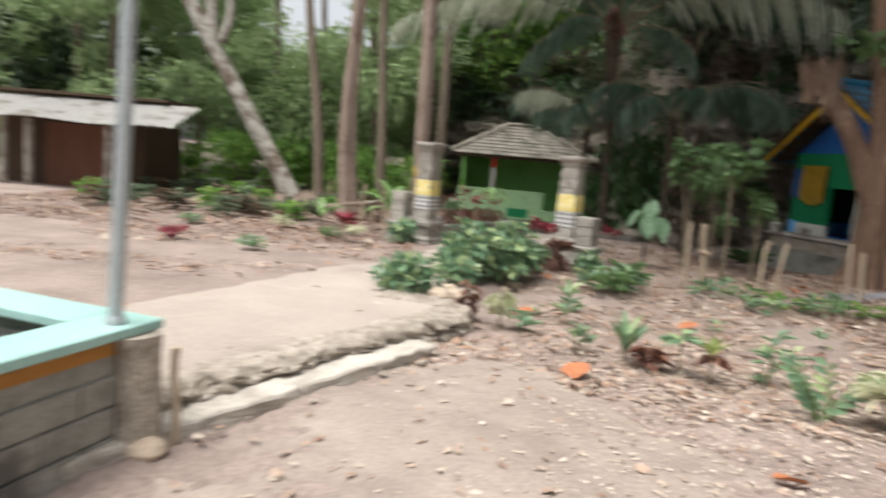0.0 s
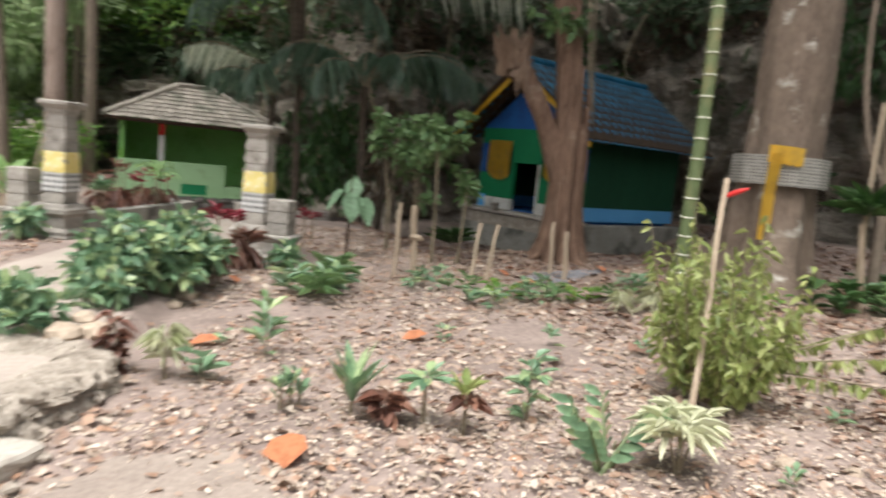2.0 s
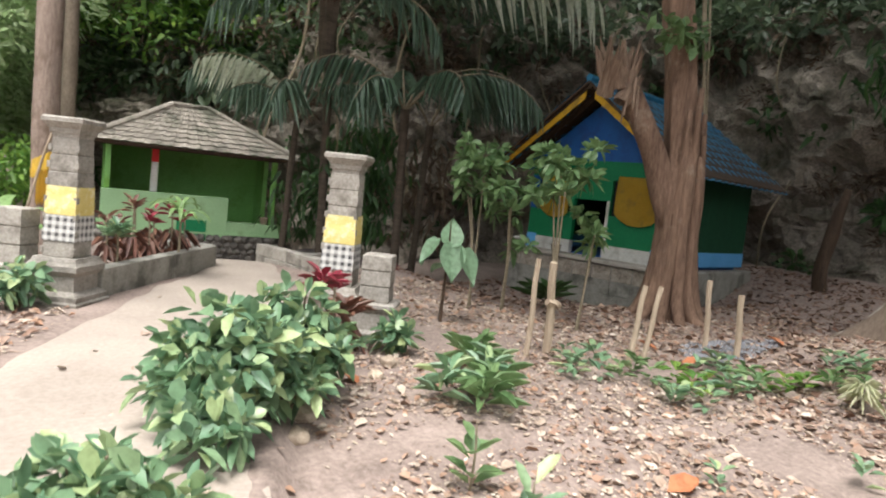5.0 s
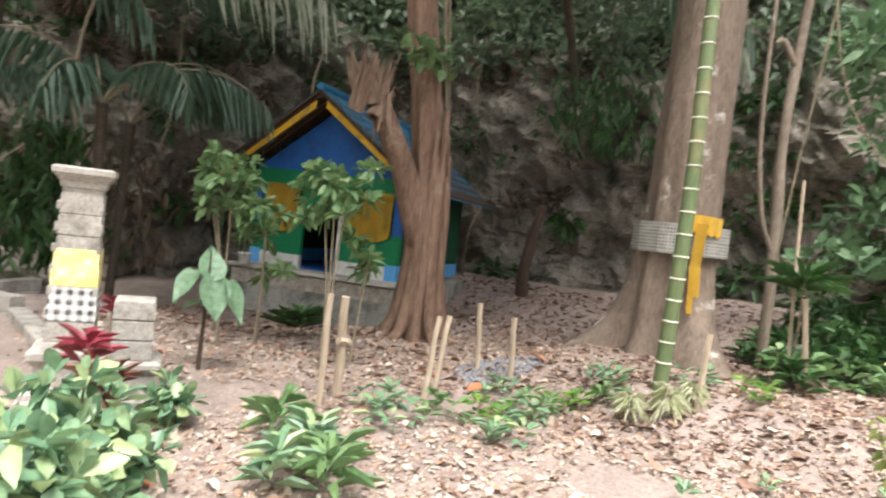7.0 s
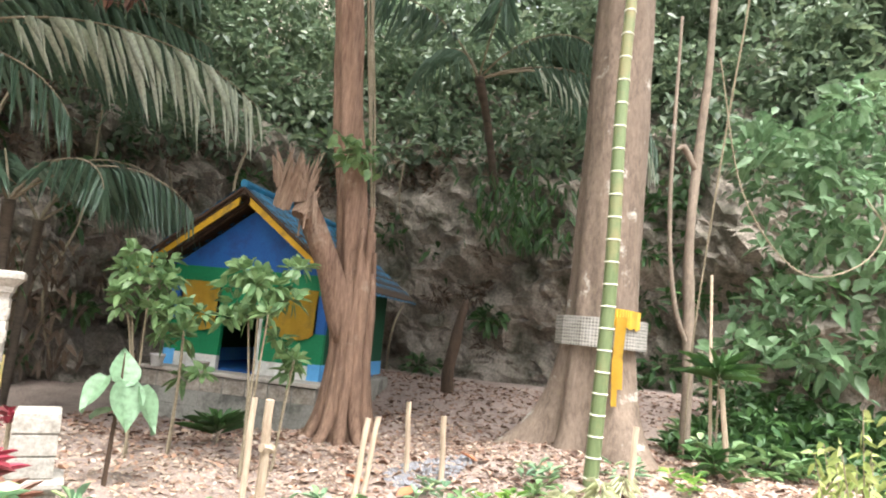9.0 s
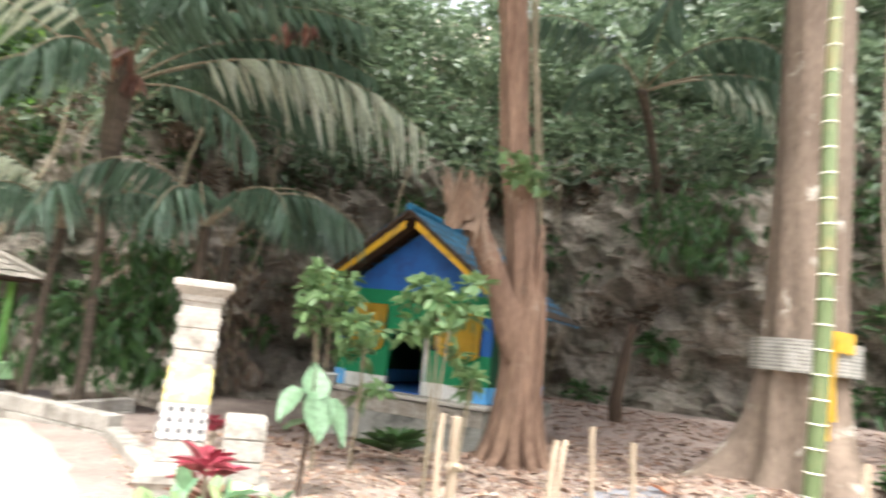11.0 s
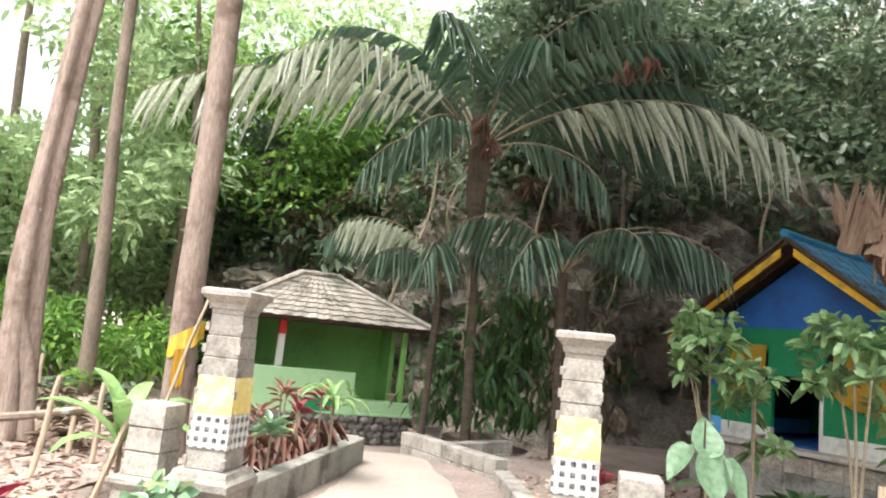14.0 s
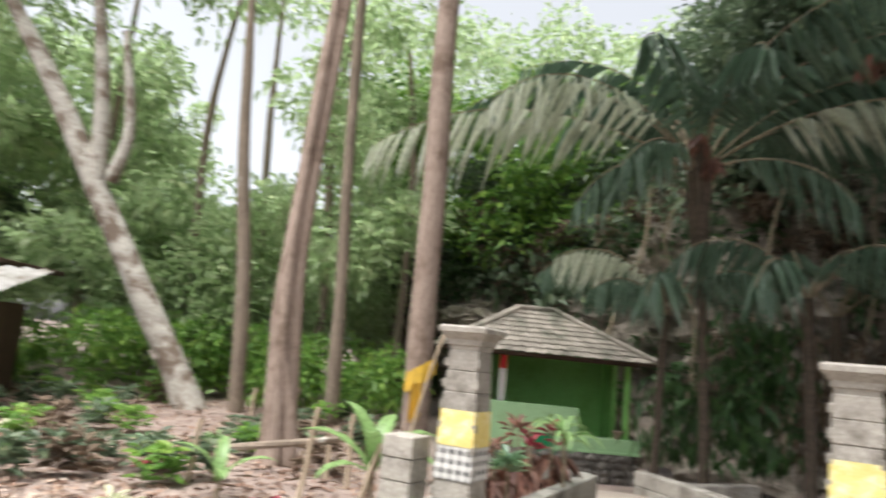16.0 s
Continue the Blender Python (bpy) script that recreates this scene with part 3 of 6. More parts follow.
def low_pillar(x, y, turn, top):
    g = gz(x, y) - 0.03
    p = thing("low_pillar", (x, y, g), "short grey stone block pillar beside the gate", "pillar", "pair of low pillars", turn=turn)
    part("plinth", frustum(bmesh.new(), [(0.225, 0), (0.225, 0.05), (0.205, 0.065), (0.205, 0.1), (0.175, 0.13), (0.168, 0.28), (0.19, 0.31), (0.205, 0.335), (0.205, 0.365), (0.18, 0.38)]), STONE, p)
    h = top - g
    for i in range(3):
        a, b = 0.38 + (h - 0.38) * i / 3, 0.38 + (h - 0.38) * (i + 1) / 3
        part("stone_block", frustum(bmesh.new(), [(0.13, a), (0.137, a + 0.01), (0.133, b - 0.012), (0.124, b - 0.001)]), STONE, p)


low_pillar(2.17, 10.8, -33, 0.86)
low_pillar(-0.78, 12.55, -31, 0.93)


# ---- planter walls ----
def block_wall(name, a, b, h, thick, label, mat, course=0.16, length=0.42):
    g = min(gz(*a), gz(*b)) - 0.05
    d = np.array(b) - np.array(a)
    L = float(np.linalg.norm(d))
    w = thing(name, (a[0], a[1], g), label, "wall", kind="structure", turn=math.degrees(math.atan2(d[1], d[0])))
    part("core", block(0.01, L - 0.01, -thick / 2 + 0.008, thick / 2 - 0.008, 0, h + 0.04), WALLST, w)
    r = max(1, round((h + 0.05) / course))
    c = (h + 0.05) / r
    for j in range(r):
        x = -0.5 * length * (j % 2)
        while x < L - 0.02:
            x0, x1 = max(0, x), min(L, x + length)
            if x1 - x0 > 0.05:
                o = 0.006 * math.sin(x * 11 + j * 5)
                part("stone_block", block(x0 + 0.004, x1 - 0.004, -thick / 2 + o, thick / 2 + o, j * c + 0.003, (j + 1) * c - 0.003, bevel=0.01), mat, w)
            x += length


block_wall("planter_wall_1", (-0.1, 12.55), (1.42, 15.1), 0.3, 0.16, "stained grey rendered planter wall beside the path", WALLST, 0.36, 1.6)
block_wall("planter_wall_2", (1.42, 15.1), (0.3, 15.7), 0.3, 0.16, "grey rendered end of the planter wall", WALLST, 0.36, 1.3)
block_wall("planter_wall_3", (2.95, 14.3), (2.4, 16.2), 0.32, 0.2, "low pale stone block wall along the path", STONE)
block_wall("planter_wall_4", (2.2, 11.6), (2.95, 14.3), 0.12, 0.2, "low stone kerb beside the gate path", STONE)
block_wall("planter_wall_5", (2.4, 16.2), (4.4, 17.0), 0.3, 0.2, "low stone wall of the palm bed", STONE)


# ---- green shelter ----
def tile_plane(parent, a, b, c, d, nu, nv, mat, name="tile", thick=0.03):
    """Rows of roof tiles over the quad a b c d (a to b along the eave, d to c along the ridge), each a curved piece; alike pieces share a mesh."""
    a, b, c, d = (Vector(q) for q in (a, b, c, d))
    nrm = (b - a).cross(d - a).normalized()
    for j in range(nv):
        for i in range(nu):
            def at(u, v):
                return (a * (1 - u) + b * u) * (1 - v) + (d * (1 - u) + c * u) * v
            u0, u1, v0, v1 = i / nu, (i + 1) / nu, j / nv - 0.02, (j + 1) / nv + 0.03
            verts = []
            for v_, lift in ((v0, thick * 1.1), (v1, 0.0)):
                for s in range(5):
                    q = s / 4
                    verts.append(at(u0 + (u1 - u0) * q, min(1, v_)) + nrm * (lift + thick * (0.9 * math.sin(math.pi * q * 1.15) ** 2)))
            verts += [p - nrm * 0.014 for p in verts]
            f = []
            for s in range(4):
                f += [(s, s + 1, s + 6, s + 5), (s + 10, s + 15, s + 16, s + 11), (s, s + 10, s + 11, s + 1)]
            ob = part_mesh(name, raw(verts, f), mat, parent)


def shelter():
    x0, x1, y0, y1, g = 0.15, 3.62, 20.3, 22.1, -0.62
    s = thing("shelter", (0, 0, 0), "open green painted shelter with a grey hipped tile roof", "shelter")
    part("base", block(x0 - 0.1, x1 + 0.15, y0 - 0.05, y1, g - 0.2, 0.03, bevel=0.02), DARKST, s, "dark rubble stone base")
    stones = []
    for k in range(6):
        bm = lump(0.11, k * 3.3, 0.75, 2)
        me = bpy.data.meshes.new("stone")
        bm.to_mesh(me)
        bm.free()
        me.materials.append(DARKST)
        stones.append(me)
    for j in range(5):
        for i in range(24):
            k = (i * 7 + j * 3) % 6
            ob = new("rubble_stone", stones[k])
            ob.parent = s
            ob.matrix_local = pose(x0 - 0.05 + (i + 0.5 * (j % 2)) * 0.152 + 0.02 * math.sin(i * 3 + j), y0 - 0.07, g + 0.04 + j * 0.13, 90 * (k % 2), 25 * math.sin(k + i), 57 * i)
    part("floor_slab", block(x0 - 0.08, x1 + 0.2, y0 - 0.12, y1 + 0.02, 0.03, 0.07), PALEGREEN, s)
    part("back_wall", block(x0, x1, y1 - 0.12, y1, 0.07, 1.85), GREEN, s)
    part("side_wall", block(x0, x0 + 0.1, y0 + 0.02, y1 - 0.12, 0.07, 1.85), GREEN, s)
    part("side_wall", block(x1 - 0.1, x1, y0 + 0.9, y1 - 0.12, 0.07, 1.85), GREEN, s)
    part("parapet", block(0.1, 2.58, y0 - 0.1, y0 + 0.02, g, 0.84, bevel=0.008), PALEGREEN, s, "pale green parapet")
    part("parapet", block(2.58, 3.8, y0 - 0.08, y0 + 0.3, 0.05, 0.31, bevel=0.008), PALEGREEN, s, "low pale green ledge")
    part("panel", block(1.55, 2.15, y0 - 0.113, y0 - 0.1, -0.1, 0.32), DEEPGREEN, s, "deep green panel")
    for px in (1.08,):
        po = part("post", block(px - 0.065, px + 0.065, y0 + 0.05, y0 + 0.18, 0.07, 1.46, bevel=0.01), WHITE, s, "white post with a red top")
        part("red_band", block(px - 0.068, px + 0.068, y0 + 0.047, y0 + 0.183, 1.46, 1.8, bevel=0.01), RED, po)
    part("post", block(x1 - 0.11, x1 + 0.005, y0 + 0.05, y0 + 0.17, 0.31, 1.8, bevel=0.01), GREEN, s)
    part("wall_plate", block(x0 - 0.1, x1 + 0.1, y0 + 0.0, y0 + 0.1, 1.72, 1.8), DARKWOOD, s)
    ex0, ex1, ey0, ey1, ez = -0.2, 3.98, 20.0, 22.6, 1.8
    r0, r1, ry, rz = (1.45, 21.3, 2.72), (2.2, 21.3, 2.72), 21.3, 2.72
    roof = part("roof", block(ex0, ex1, ey0, ey1, ez - 0.05, ez), DARKWOOD, s, "timber eaves boarding")
    e = [(ex0, ey0, ez), (ex1, ey0, ez), (ex1, ey1, ez), (ex0, ey1, ez)]
    tile_plane(roof, e[0], e[1], r1, r0, 15, 9, TILEG)
    tile_plane(roof, e[1], e[2], r1, r1, 12, 8, TILEG)
    tile_plane(roof, e[3], e[0], r0, r0, 12, 8, TILEG)
    tile_plane(roof, e[2], e[3], r0, r1, 10, 5, TILEG)
    for a, b in ((e[0], r0), (e[1], r1), (r0, r1), (e[2], r1), (e[3], r0)):
        a, b = Vector(a), Vector(b)
        part_mesh("ridge_cap", tube([(*(a + Vector((0, 0, 0.04))), 0.07), (*((a + b) / 2 + Vector((0, 0, 0.03))), 0.075), (*(b + Vector((0, 0, 0.04))), 0.07)], 8, 6, rough=0.2), TILEG, roof)
    return s


shelter()


# ---- painted hut ----
def hut():
    # local frame: x along the front towards its open yard side, y out of the front, z up
    h = new("shrine_hut")
    n2, u2 = Vector((-0.966, -0.26, 0)), Vector((-0.26, 0.966, 0))
    h.matrix_world = Matrix(((u2.x, n2.x, 0, 8.16), (u2.y, n2.y, 0, 14.51), (0, 0, 1, 0), (0, 0, 0, 1)))
    tagged(h, "small blue and green painted hut with a blue tiled gable roof", "hut")
    L, R, D, fz, ez, rz, c = 1.77, -1.19, 3.3, 0.6, 2.3, 3.5, 0.29
    part("platform", block(R - 0.15, L + 0.05, -D - 0.2, 0.42, -0.6, 0.52, bevel=0.02), WALLST, h, "stained concrete platform")
    part("ledge", block(R - 0.2, L + 0.1, -0.02, 0.5, 0.52, 0.585, bevel=0.012), STEPM, h, "pale worn concrete ledge")
    x = R - 0.15
    while x < L:
        for j in range(3):
            w = 0.4
            part("stone_block", block(x + 0.006, min(x + w, L + 0.05) - 0.006, 0.42, 0.435, -0.25 + j * 0.25, -0.008 + j * 0.25, bevel=0.005), KERB if j == 2 else WALLST, h)
        x += 0.41
    t = 0.1
    # front wall pieces round the door and the two windows
    def front(x0, x1, z0, z1, mat, name="front_wall", lab="", o=0.0):
        return part(name, block(x0, x1, -t, o, z0, z1), mat, h, lab)
    for x0, x1 in ((0.73, L - 0.22), (R + 0.22, 0.0)):
        front(x0, x1, 0.585, 0.82, WHITE, "base_band", "white base band", 0.012)
        front(x0, x1, 0.82, 1.36, DEEPGREEN)
    front(L - 0.22, L, 0.585, 0.86, SKYBLUE, "corner_post", "light blue corner", 0.014)
    front(R, R + 0.22, 0.585, 0.86, SKYBLUE, "corner_post", "light blue corner", 0.014)
    front(L - 0.22, L, 0.86, 1.36, DEEPGREEN)
    front(R, R + 0.22, 0.86, 1.36, DEEPGREEN)
    front(L - 0.16, L, 1.36, 2.0, BLUE, "corner_post", "", 0.008)
    front(R, R + 0.16, 1.36, 2.0, BLUE, "corner_post", "", 0.008)
    front(0.73, 0.8, 1.36, 2.0, DEEPGREEN)
    front(-0.07, 0.0, 1.36, 2.0, DEEPGREEN)
    front(R, L, 2.0, 2.34, DEEPGREEN, "lintel", "", 0.004)
    front(0.0, 0.73, 1.62, 2.0, DEEPGREEN)
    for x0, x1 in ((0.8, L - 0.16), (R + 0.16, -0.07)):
        # Near-black sheet behind the opening, painting the unlit room.
        part("window", block(x0, x1, -t + 0.02, -t + 0.04, 1.36, 2.0), INTERIOR_SHADE, h, "window opening backed by a near-black shade sheet")
        # curtain hung over the sill outside
        bm = bmesh.new()
        k, rows = 9, 7
        grid = [[bm.verts.new((x0 - 0.02 + (x1 - x0) * 0.86 * (i / k) + 0.03, 0.03 + 0.022 * math.sin(i * 2.1 + j * 0.4) + 0.03 * (j / rows), 2.08 - 0.86 * (j / rows) * (1 - 1.1 * abs(i / k - 0.45) ** 2.6))) for i in range(k + 1)] for j in range(rows + 1)]
        for j in range(rows):
            for i in range(k):
                bm.faces.new((grid[j][i], grid[j + 1][i], grid[j + 1][i + 1], grid[j][i + 1]))
        bmesh.ops.solidify(bm, geom=bm.faces[:], thickness=0.008)
        part("curtain", bm, YCLOTH, h, "yellow orange curtain", smooth=True)
    # gable
    bm = bmesh.new()
    tri = [(R, 2.34), (L, 2.34), (c, 3.42)]
    f0 = [bm.verts.new((x, 0.0, z)) for x, z in tri]
    f1 = [bm.verts.new((x, -t, z)) for x, z in tri]
    bm.faces.new(f0), bm.faces.new(f1[::-1])
    for i in range(3):
        bm.faces.new((f0[i], f1[i], f1[(i + 1) % 3], f0[(i + 1) % 3]))
    bmesh.ops.recalc_face_normals(bm, faces=bm.faces[:])
    part("gable", bm, BLUE, h, "blue gable")
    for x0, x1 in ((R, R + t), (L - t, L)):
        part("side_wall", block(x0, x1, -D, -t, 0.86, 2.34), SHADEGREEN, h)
        part("base_band", block(x0 - 0.012, x1 + 0.012, -D, -t, 0.585, 0.86), SKYBLUE, h, "light blue base band")
    part("back_wall", block(R + t, L - t, -D, -D + t, 0.585, 2.34), DEEPGREEN, h)
    part("floor_slab", block(R + t, L - t, -D + t, -t, 0.5, 0.6), BLUE, h)
    part("door_jamb", block(-0.05, 0.0, -t, 0.02, 0.6, 1.62), WHITE, h, "white door jamb")
    # roof
    fo, bo = 0.62, -D - 0.5
    eL, eR, ezz = L + 0.52, R - 0.5, 2.2
    rid = 3.72
    roof = part("roof", block(c - 0.04, c + 0.04, bo, fo - 0.05, rid - 0.16, rid - 0.05), DARKWOOD, h, "dark timber ridge beam")
    for ex in (eL, eR):
        bm = bmesh.new()
        q = [(ex, fo, ezz), (ex, bo, ezz), (c, bo, rid - 0.02), (c, fo, rid - 0.02)]
        a = [bm.verts.new(p) for p in q]
        b = [bm.verts.new((p[0], p[1], p[2] - 0.05)) for p in q]
        bm.faces.new(a), bm.faces.new(b[::-1])
        for i in range(4):
            bm.faces.new((a[i], b[i], b[(i + 1) % 4], a[(i + 1) % 4]))
        bmesh.ops.recalc_face_normals(bm, faces=bm.faces[:])
        part("boarding", bm, DARKWOOD, roof)
        # rafters under the front overhang
        for k in range(4):
            yy = fo - 0.1 - 0.16 * k
            d = Vector((c, yy, rid - 0.09)) - Vector((ex, yy, ezz - 0.07))
            part_mesh("rafter", tube([(ex, yy, ezz - 0.08, 0.025), ((ex + c) / 2, yy, (ezz + rid) / 2 - 0.085, 0.025), (c, yy, rid - 0.09, 0.025)], 6, 2), DARKWOOD, roof)
        # barge board
        bm = bmesh.new()
        e2, c2 = Vector((ex, fo - 0.12, ezz - 0.06)), Vector((c + (0.1 if ex > c else -0.1), fo - 0.12, rid - 0.2))
        vs = [bm.verts.new(p + o) for o in (Vector((0, 0, 0)), Vector((0, 0, -0.13)), Vector((0, 0.03, -0.13)), Vector((0, 0.03, 0))) for p in (e2, c2)]
        for i in range(4):
            j = (i + 1) % 4
            bm.faces.new((vs[2 * i], vs[2 * i + 1], vs[2 * j + 1], vs[2 * j]))
        bm.faces.new([vs[i] for i in (0, 2, 4, 6)]), bm.faces.new([vs[i] for i in (1, 7, 5, 3)])
        bmesh.ops.recalc_face_normals(bm, faces=bm.faces[:])
        part("barge_board", bm, YELLOWP, roof, "yellow painted barge board")
    tile_plane(roof, (eR, bo, ezz), (eR, fo, ezz), (c, fo, rid), (c, bo, rid), 17, 9, TILEB)
    tile_plane(roof, (eL, fo, ezz), (eL, bo, ezz), (c, bo, rid), (c, fo, rid), 17, 9, TILEB)
    part_mesh("ridge_cap", tube([(c, fo, rid + 0.02, 0.07), (c, -1.4, rid + 0.02, 0.07), (c, bo, rid + 0.02, 0.07)], 8, 8), TILEB, roof)


hut()


# ---- trees ----
def tree(name, path, mat, label, crown=None, crown_mat=None, sides=14, flute=0.0, lobes=5, rough=0.12, seed=0.0, limbs=(), per=70, leaf=(0.26, 0.12)):
    x, y = path[0][:2]
    g = gz(x, y) - 0.12
    t = thing(name, (x, y, g), label, "tree")
    def loc(p):
        return [(q[0] - x, q[1] - y, q[2] - g, q[3]) for q in p]
    part_mesh("trunk", tube(loc(path), sides, 7, flute, lobes, rough, seed), mat, t, smooth=True)
    for lp in limbs:
        part_mesh("limb", tube(loc(lp), max(6, sides // 2), 6, flute * 0.5, lobes, rough, seed + 2), mat, t, smooth=True)
    if crown is not None:
        part_mesh("crown", blade_mesh(clumps(loc(crown), per, leaf[0], leaf[1])), crown_mat, t)
    return t


def crown_at(x, y, z, r, h, n, clump=0.7):
    d = unit(n)
    return [(x + a * r * random.uniform(0.4, 1), y + b * r * random.uniform(0.4, 1), z + c * h * random.uniform(0.3, 1), clump * random.uniform(0.6, 1.3)) for a, b, c in d]


# forked tree with a snapped stem, before the hut
bx, by = 6.97, 11.75
tree("forked_tree", [(bx, by, -0.1, 0.42), (bx, by, 0.12, 0.36), (bx - 0.02, by, 0.5, 0.29), (bx - 0.02, by, 1.2, 0.255), (bx - 0.04, by + 0.02, 1.9, 0.265), (bx - 0.04, by + 0.1, 2.5, 0.23), (bx - 0.1, by + 0.2, 3.4, 0.2), (bx - 0.2, by + 0.4, 5.0, 0.195), (bx - 0.33, by + 0.6, 7.5, 0.18), (bx - 0.5, by + 0.7, 10.5, 0.14)],
     BARK_RED, "reddish fluted tree with one snapped stem beside the hut", crown_at(bx - 0.8, by + 0.6, 13.2, 4.0, 1.2, 170, 0.95), L_SCRUB, 34, 0.13, 7, 0.22, 1.0,
     limbs=[[(bx - 0.1, by, 1.4, 0.2), (bx - 0.4, by + 0.15, 2.2, 0.165), (bx - 0.72, by + 0.3, 2.85, 0.145), (bx - 1.0, by + 0.42, 3.35, 0.14)],
            [(bx - 0.4, by + 0.6, 8.5, 0.1), (bx + 1.0, by - 0.4, 10.2, 0.07), (bx + 2.0, by - 1.4, 11.3, 0.03)],
            [(bx - 0.4, by + 0.6, 8.8, 0.1), (bx - 1.4, by - 0.3, 10.4, 0.07), (bx - 2.0, by - 1.0, 11.4, 0.03)]], per=60)
ft = bpy.data.objects["forked_tree"]
for k in range(11):
    a = k * 0.571 + 0.3
    q = [(math.cos(a) * r, math.sin(a) * r, z, w) for r, z, w in ((0.6 + 0.1 * (k % 3), 0.0, 0.045), (0.42, 0.18, 0.085), (0.29, 0.55, 0.075 + 0.02 * (k % 2)), (0.235, 1.2, 0.06 + 0.02 * ((k + 1) % 2)), (0.235, 1.75 + 0.12 * (k % 3), 0.06), (0.19, 2.35 + 0.3 * (k % 4), 0.035))]
    part_mesh("root_strand", tube(q, 8, 5, rough=0.3, seed=k * 1.7), BARK_RED, ft, smooth=True)
# splintered break
def jagged(r, h, sides, seed):
    """A torn stem end: ragged shell of long fibres, open at the top."""
    v, f, rows = [], [], 7
    for j in range(rows):
        t = j / (rows - 1)
        for i in range(sides):
            a = 2 * math.pi * i / sides
            k = noise.noise(Vector((math.cos(a) * 2.5 + seed, math.sin(a) * 2.5, t * 1.2)))
            q = r * (1 + 0.28 * k + 0.2 * noise.noise(Vector((i * 1.7, t * 2.5, seed))))
            v.append((q * math.cos(a), q * math.sin(a), t * h * (1 + (0.75 * noise.noise(Vector((i * 0.9 + seed, 3.0, 0))) + 0.45 * math.sin(i * 2.9)) * t)))
    for j in range(rows - 1):
        for i in range(sides):
            k = (i + 1) % sides
            f.append((j * sides + i, j * sides + k, (j + 1) * sides + k, (j + 1) * sides + i))
    b = len(v)
    v.append((0, 0, h * 0.45))
    for i in range(sides):
        f.append(((rows - 1) * sides + i, (rows - 1) * sides + (i + 1) % sides, b))
    return raw(v, f)


for k, (dx, dy, dz, r, hh, tl) in enumerate(((-1.02, 0.43, 3.15, 0.19, 0.42, -22), (-1.14, 0.5, 3.05, 0.11, 0.55, -30), (-0.9, 0.36, 3.2, 0.1, 0.4, -10), (-1.02, 0.3, 2.95, 0.1, 0.35, -28))):
    part_mesh("splintered_break", jagged(r, hh, 22, k * 3.1), DEADWOOD, ft, "raw splintered broken wood").matrix_local = pose(dx, dy, dz, 0, tl, k * 60)
bm = bmesh.new()
for i in range(7):
    geo = bmesh.ops.create_cone(bm, cap_ends=True, segments=5, radius1=0.03, radius2=0.01, depth=0.45)
    bmesh.ops.transform(bm, verts=geo["verts"], matrix=pose(-0.9 + 0.13 * math.cos(i * 1.3), 0.25 + 0.16 * math.sin(i * 1.7), 2.85 + (0.07 * i) % 0.3, 165 + 8 * math.sin(i), 12, 0))
part("bark_strip", bm, DEADWOOD, ft, "torn bark strips")
# vines that hang along the stem
for k in range(5):
    dx = 0.22 + 0.05 * k
    v = [(dx - 0.45, 0.5 - 0.04 * k, 10.0, 0.018), (dx - 0.3 + 0.08 * math.sin(k), 0.4, 7.0, 0.02), (dx - 0.15 + 0.06 * math.sin(k + 2), 0.2, 4.6, 0.018), (dx - 0.04, 0.02, 3.2 - 0.2 * k, 0.012)]
    part_mesh("vine", tube(v, 6, 6), VINE, ft)
sp = blades(np.array([(-0.5, -0.1, 3.9)]) + rng.normal(size=(70, 3)) * (0.3, 0.12, 0.1), unit(70, 0.1), unit(70) * (1, 1, 0.3), 0.2, 0.12)
tagged(part_mesh("sprig", blade_mesh(sp), L_SHRUB, ft, "fresh green leaf sprig"), kind="stuff")

# buttressed tree with a cloth band
tx, ty = 8.0, 8.62
tg = gz(tx, ty) - 0.15
bt = thing("buttressed_tree", (tx, ty, tg), "tall grey buttressed tree with a cloth band round it", "tree")


def buttress_trunk():
    zs = np.concatenate([np.linspace(0, 2.2, 26), np.linspace(2.4, 13, 22)])
    sides, v, f = 44, [], []
    for z in zs:
        r = 0.46 - 0.013 * z + 0.03 * math.exp(-z)
        lean = 0.008 * z
        for j in range(sides):
            t = 2 * math.pi * j / sides
            flare = math.exp(-z / 0.5) * (0.14 + 0.72 * max(0, math.cos(3 * t + 0.4)) ** 1.6) + 0.1 * math.exp(-z / 1.3) * math.cos(7 * t)
            q = r + flare + 0.03 * noise.noise(Vector((math.cos(t) * 2, math.sin(t) * 2, z * 1.5))) + 0.012 * math.cos(11 * t + z)
            v.append((lean * 0.3 + q * math.cos(t), -lean + q * math.sin(t), z))
    for i in range(len(zs) - 1):
        for j in range(sides):
            k = (j + 1) % sides
            f.append((i * sides + j, i * sides + k, (i + 1) * sides + k, (i + 1) * sides + j))
    return raw(v, f)


part_mesh("trunk", buttress_trunk(), BARK_SHADE, bt, smooth=True)
part_mesh("crown", blade_mesh(clumps([(a - tx, b - ty, c - tg, d) for a, b, c, d in crown_at(tx + 0.6, ty + 0.6, 13.6, 4.6, 1.4, 170, 0.95)], 60, 0.3, 0.14)), L_SCRUB, bt)


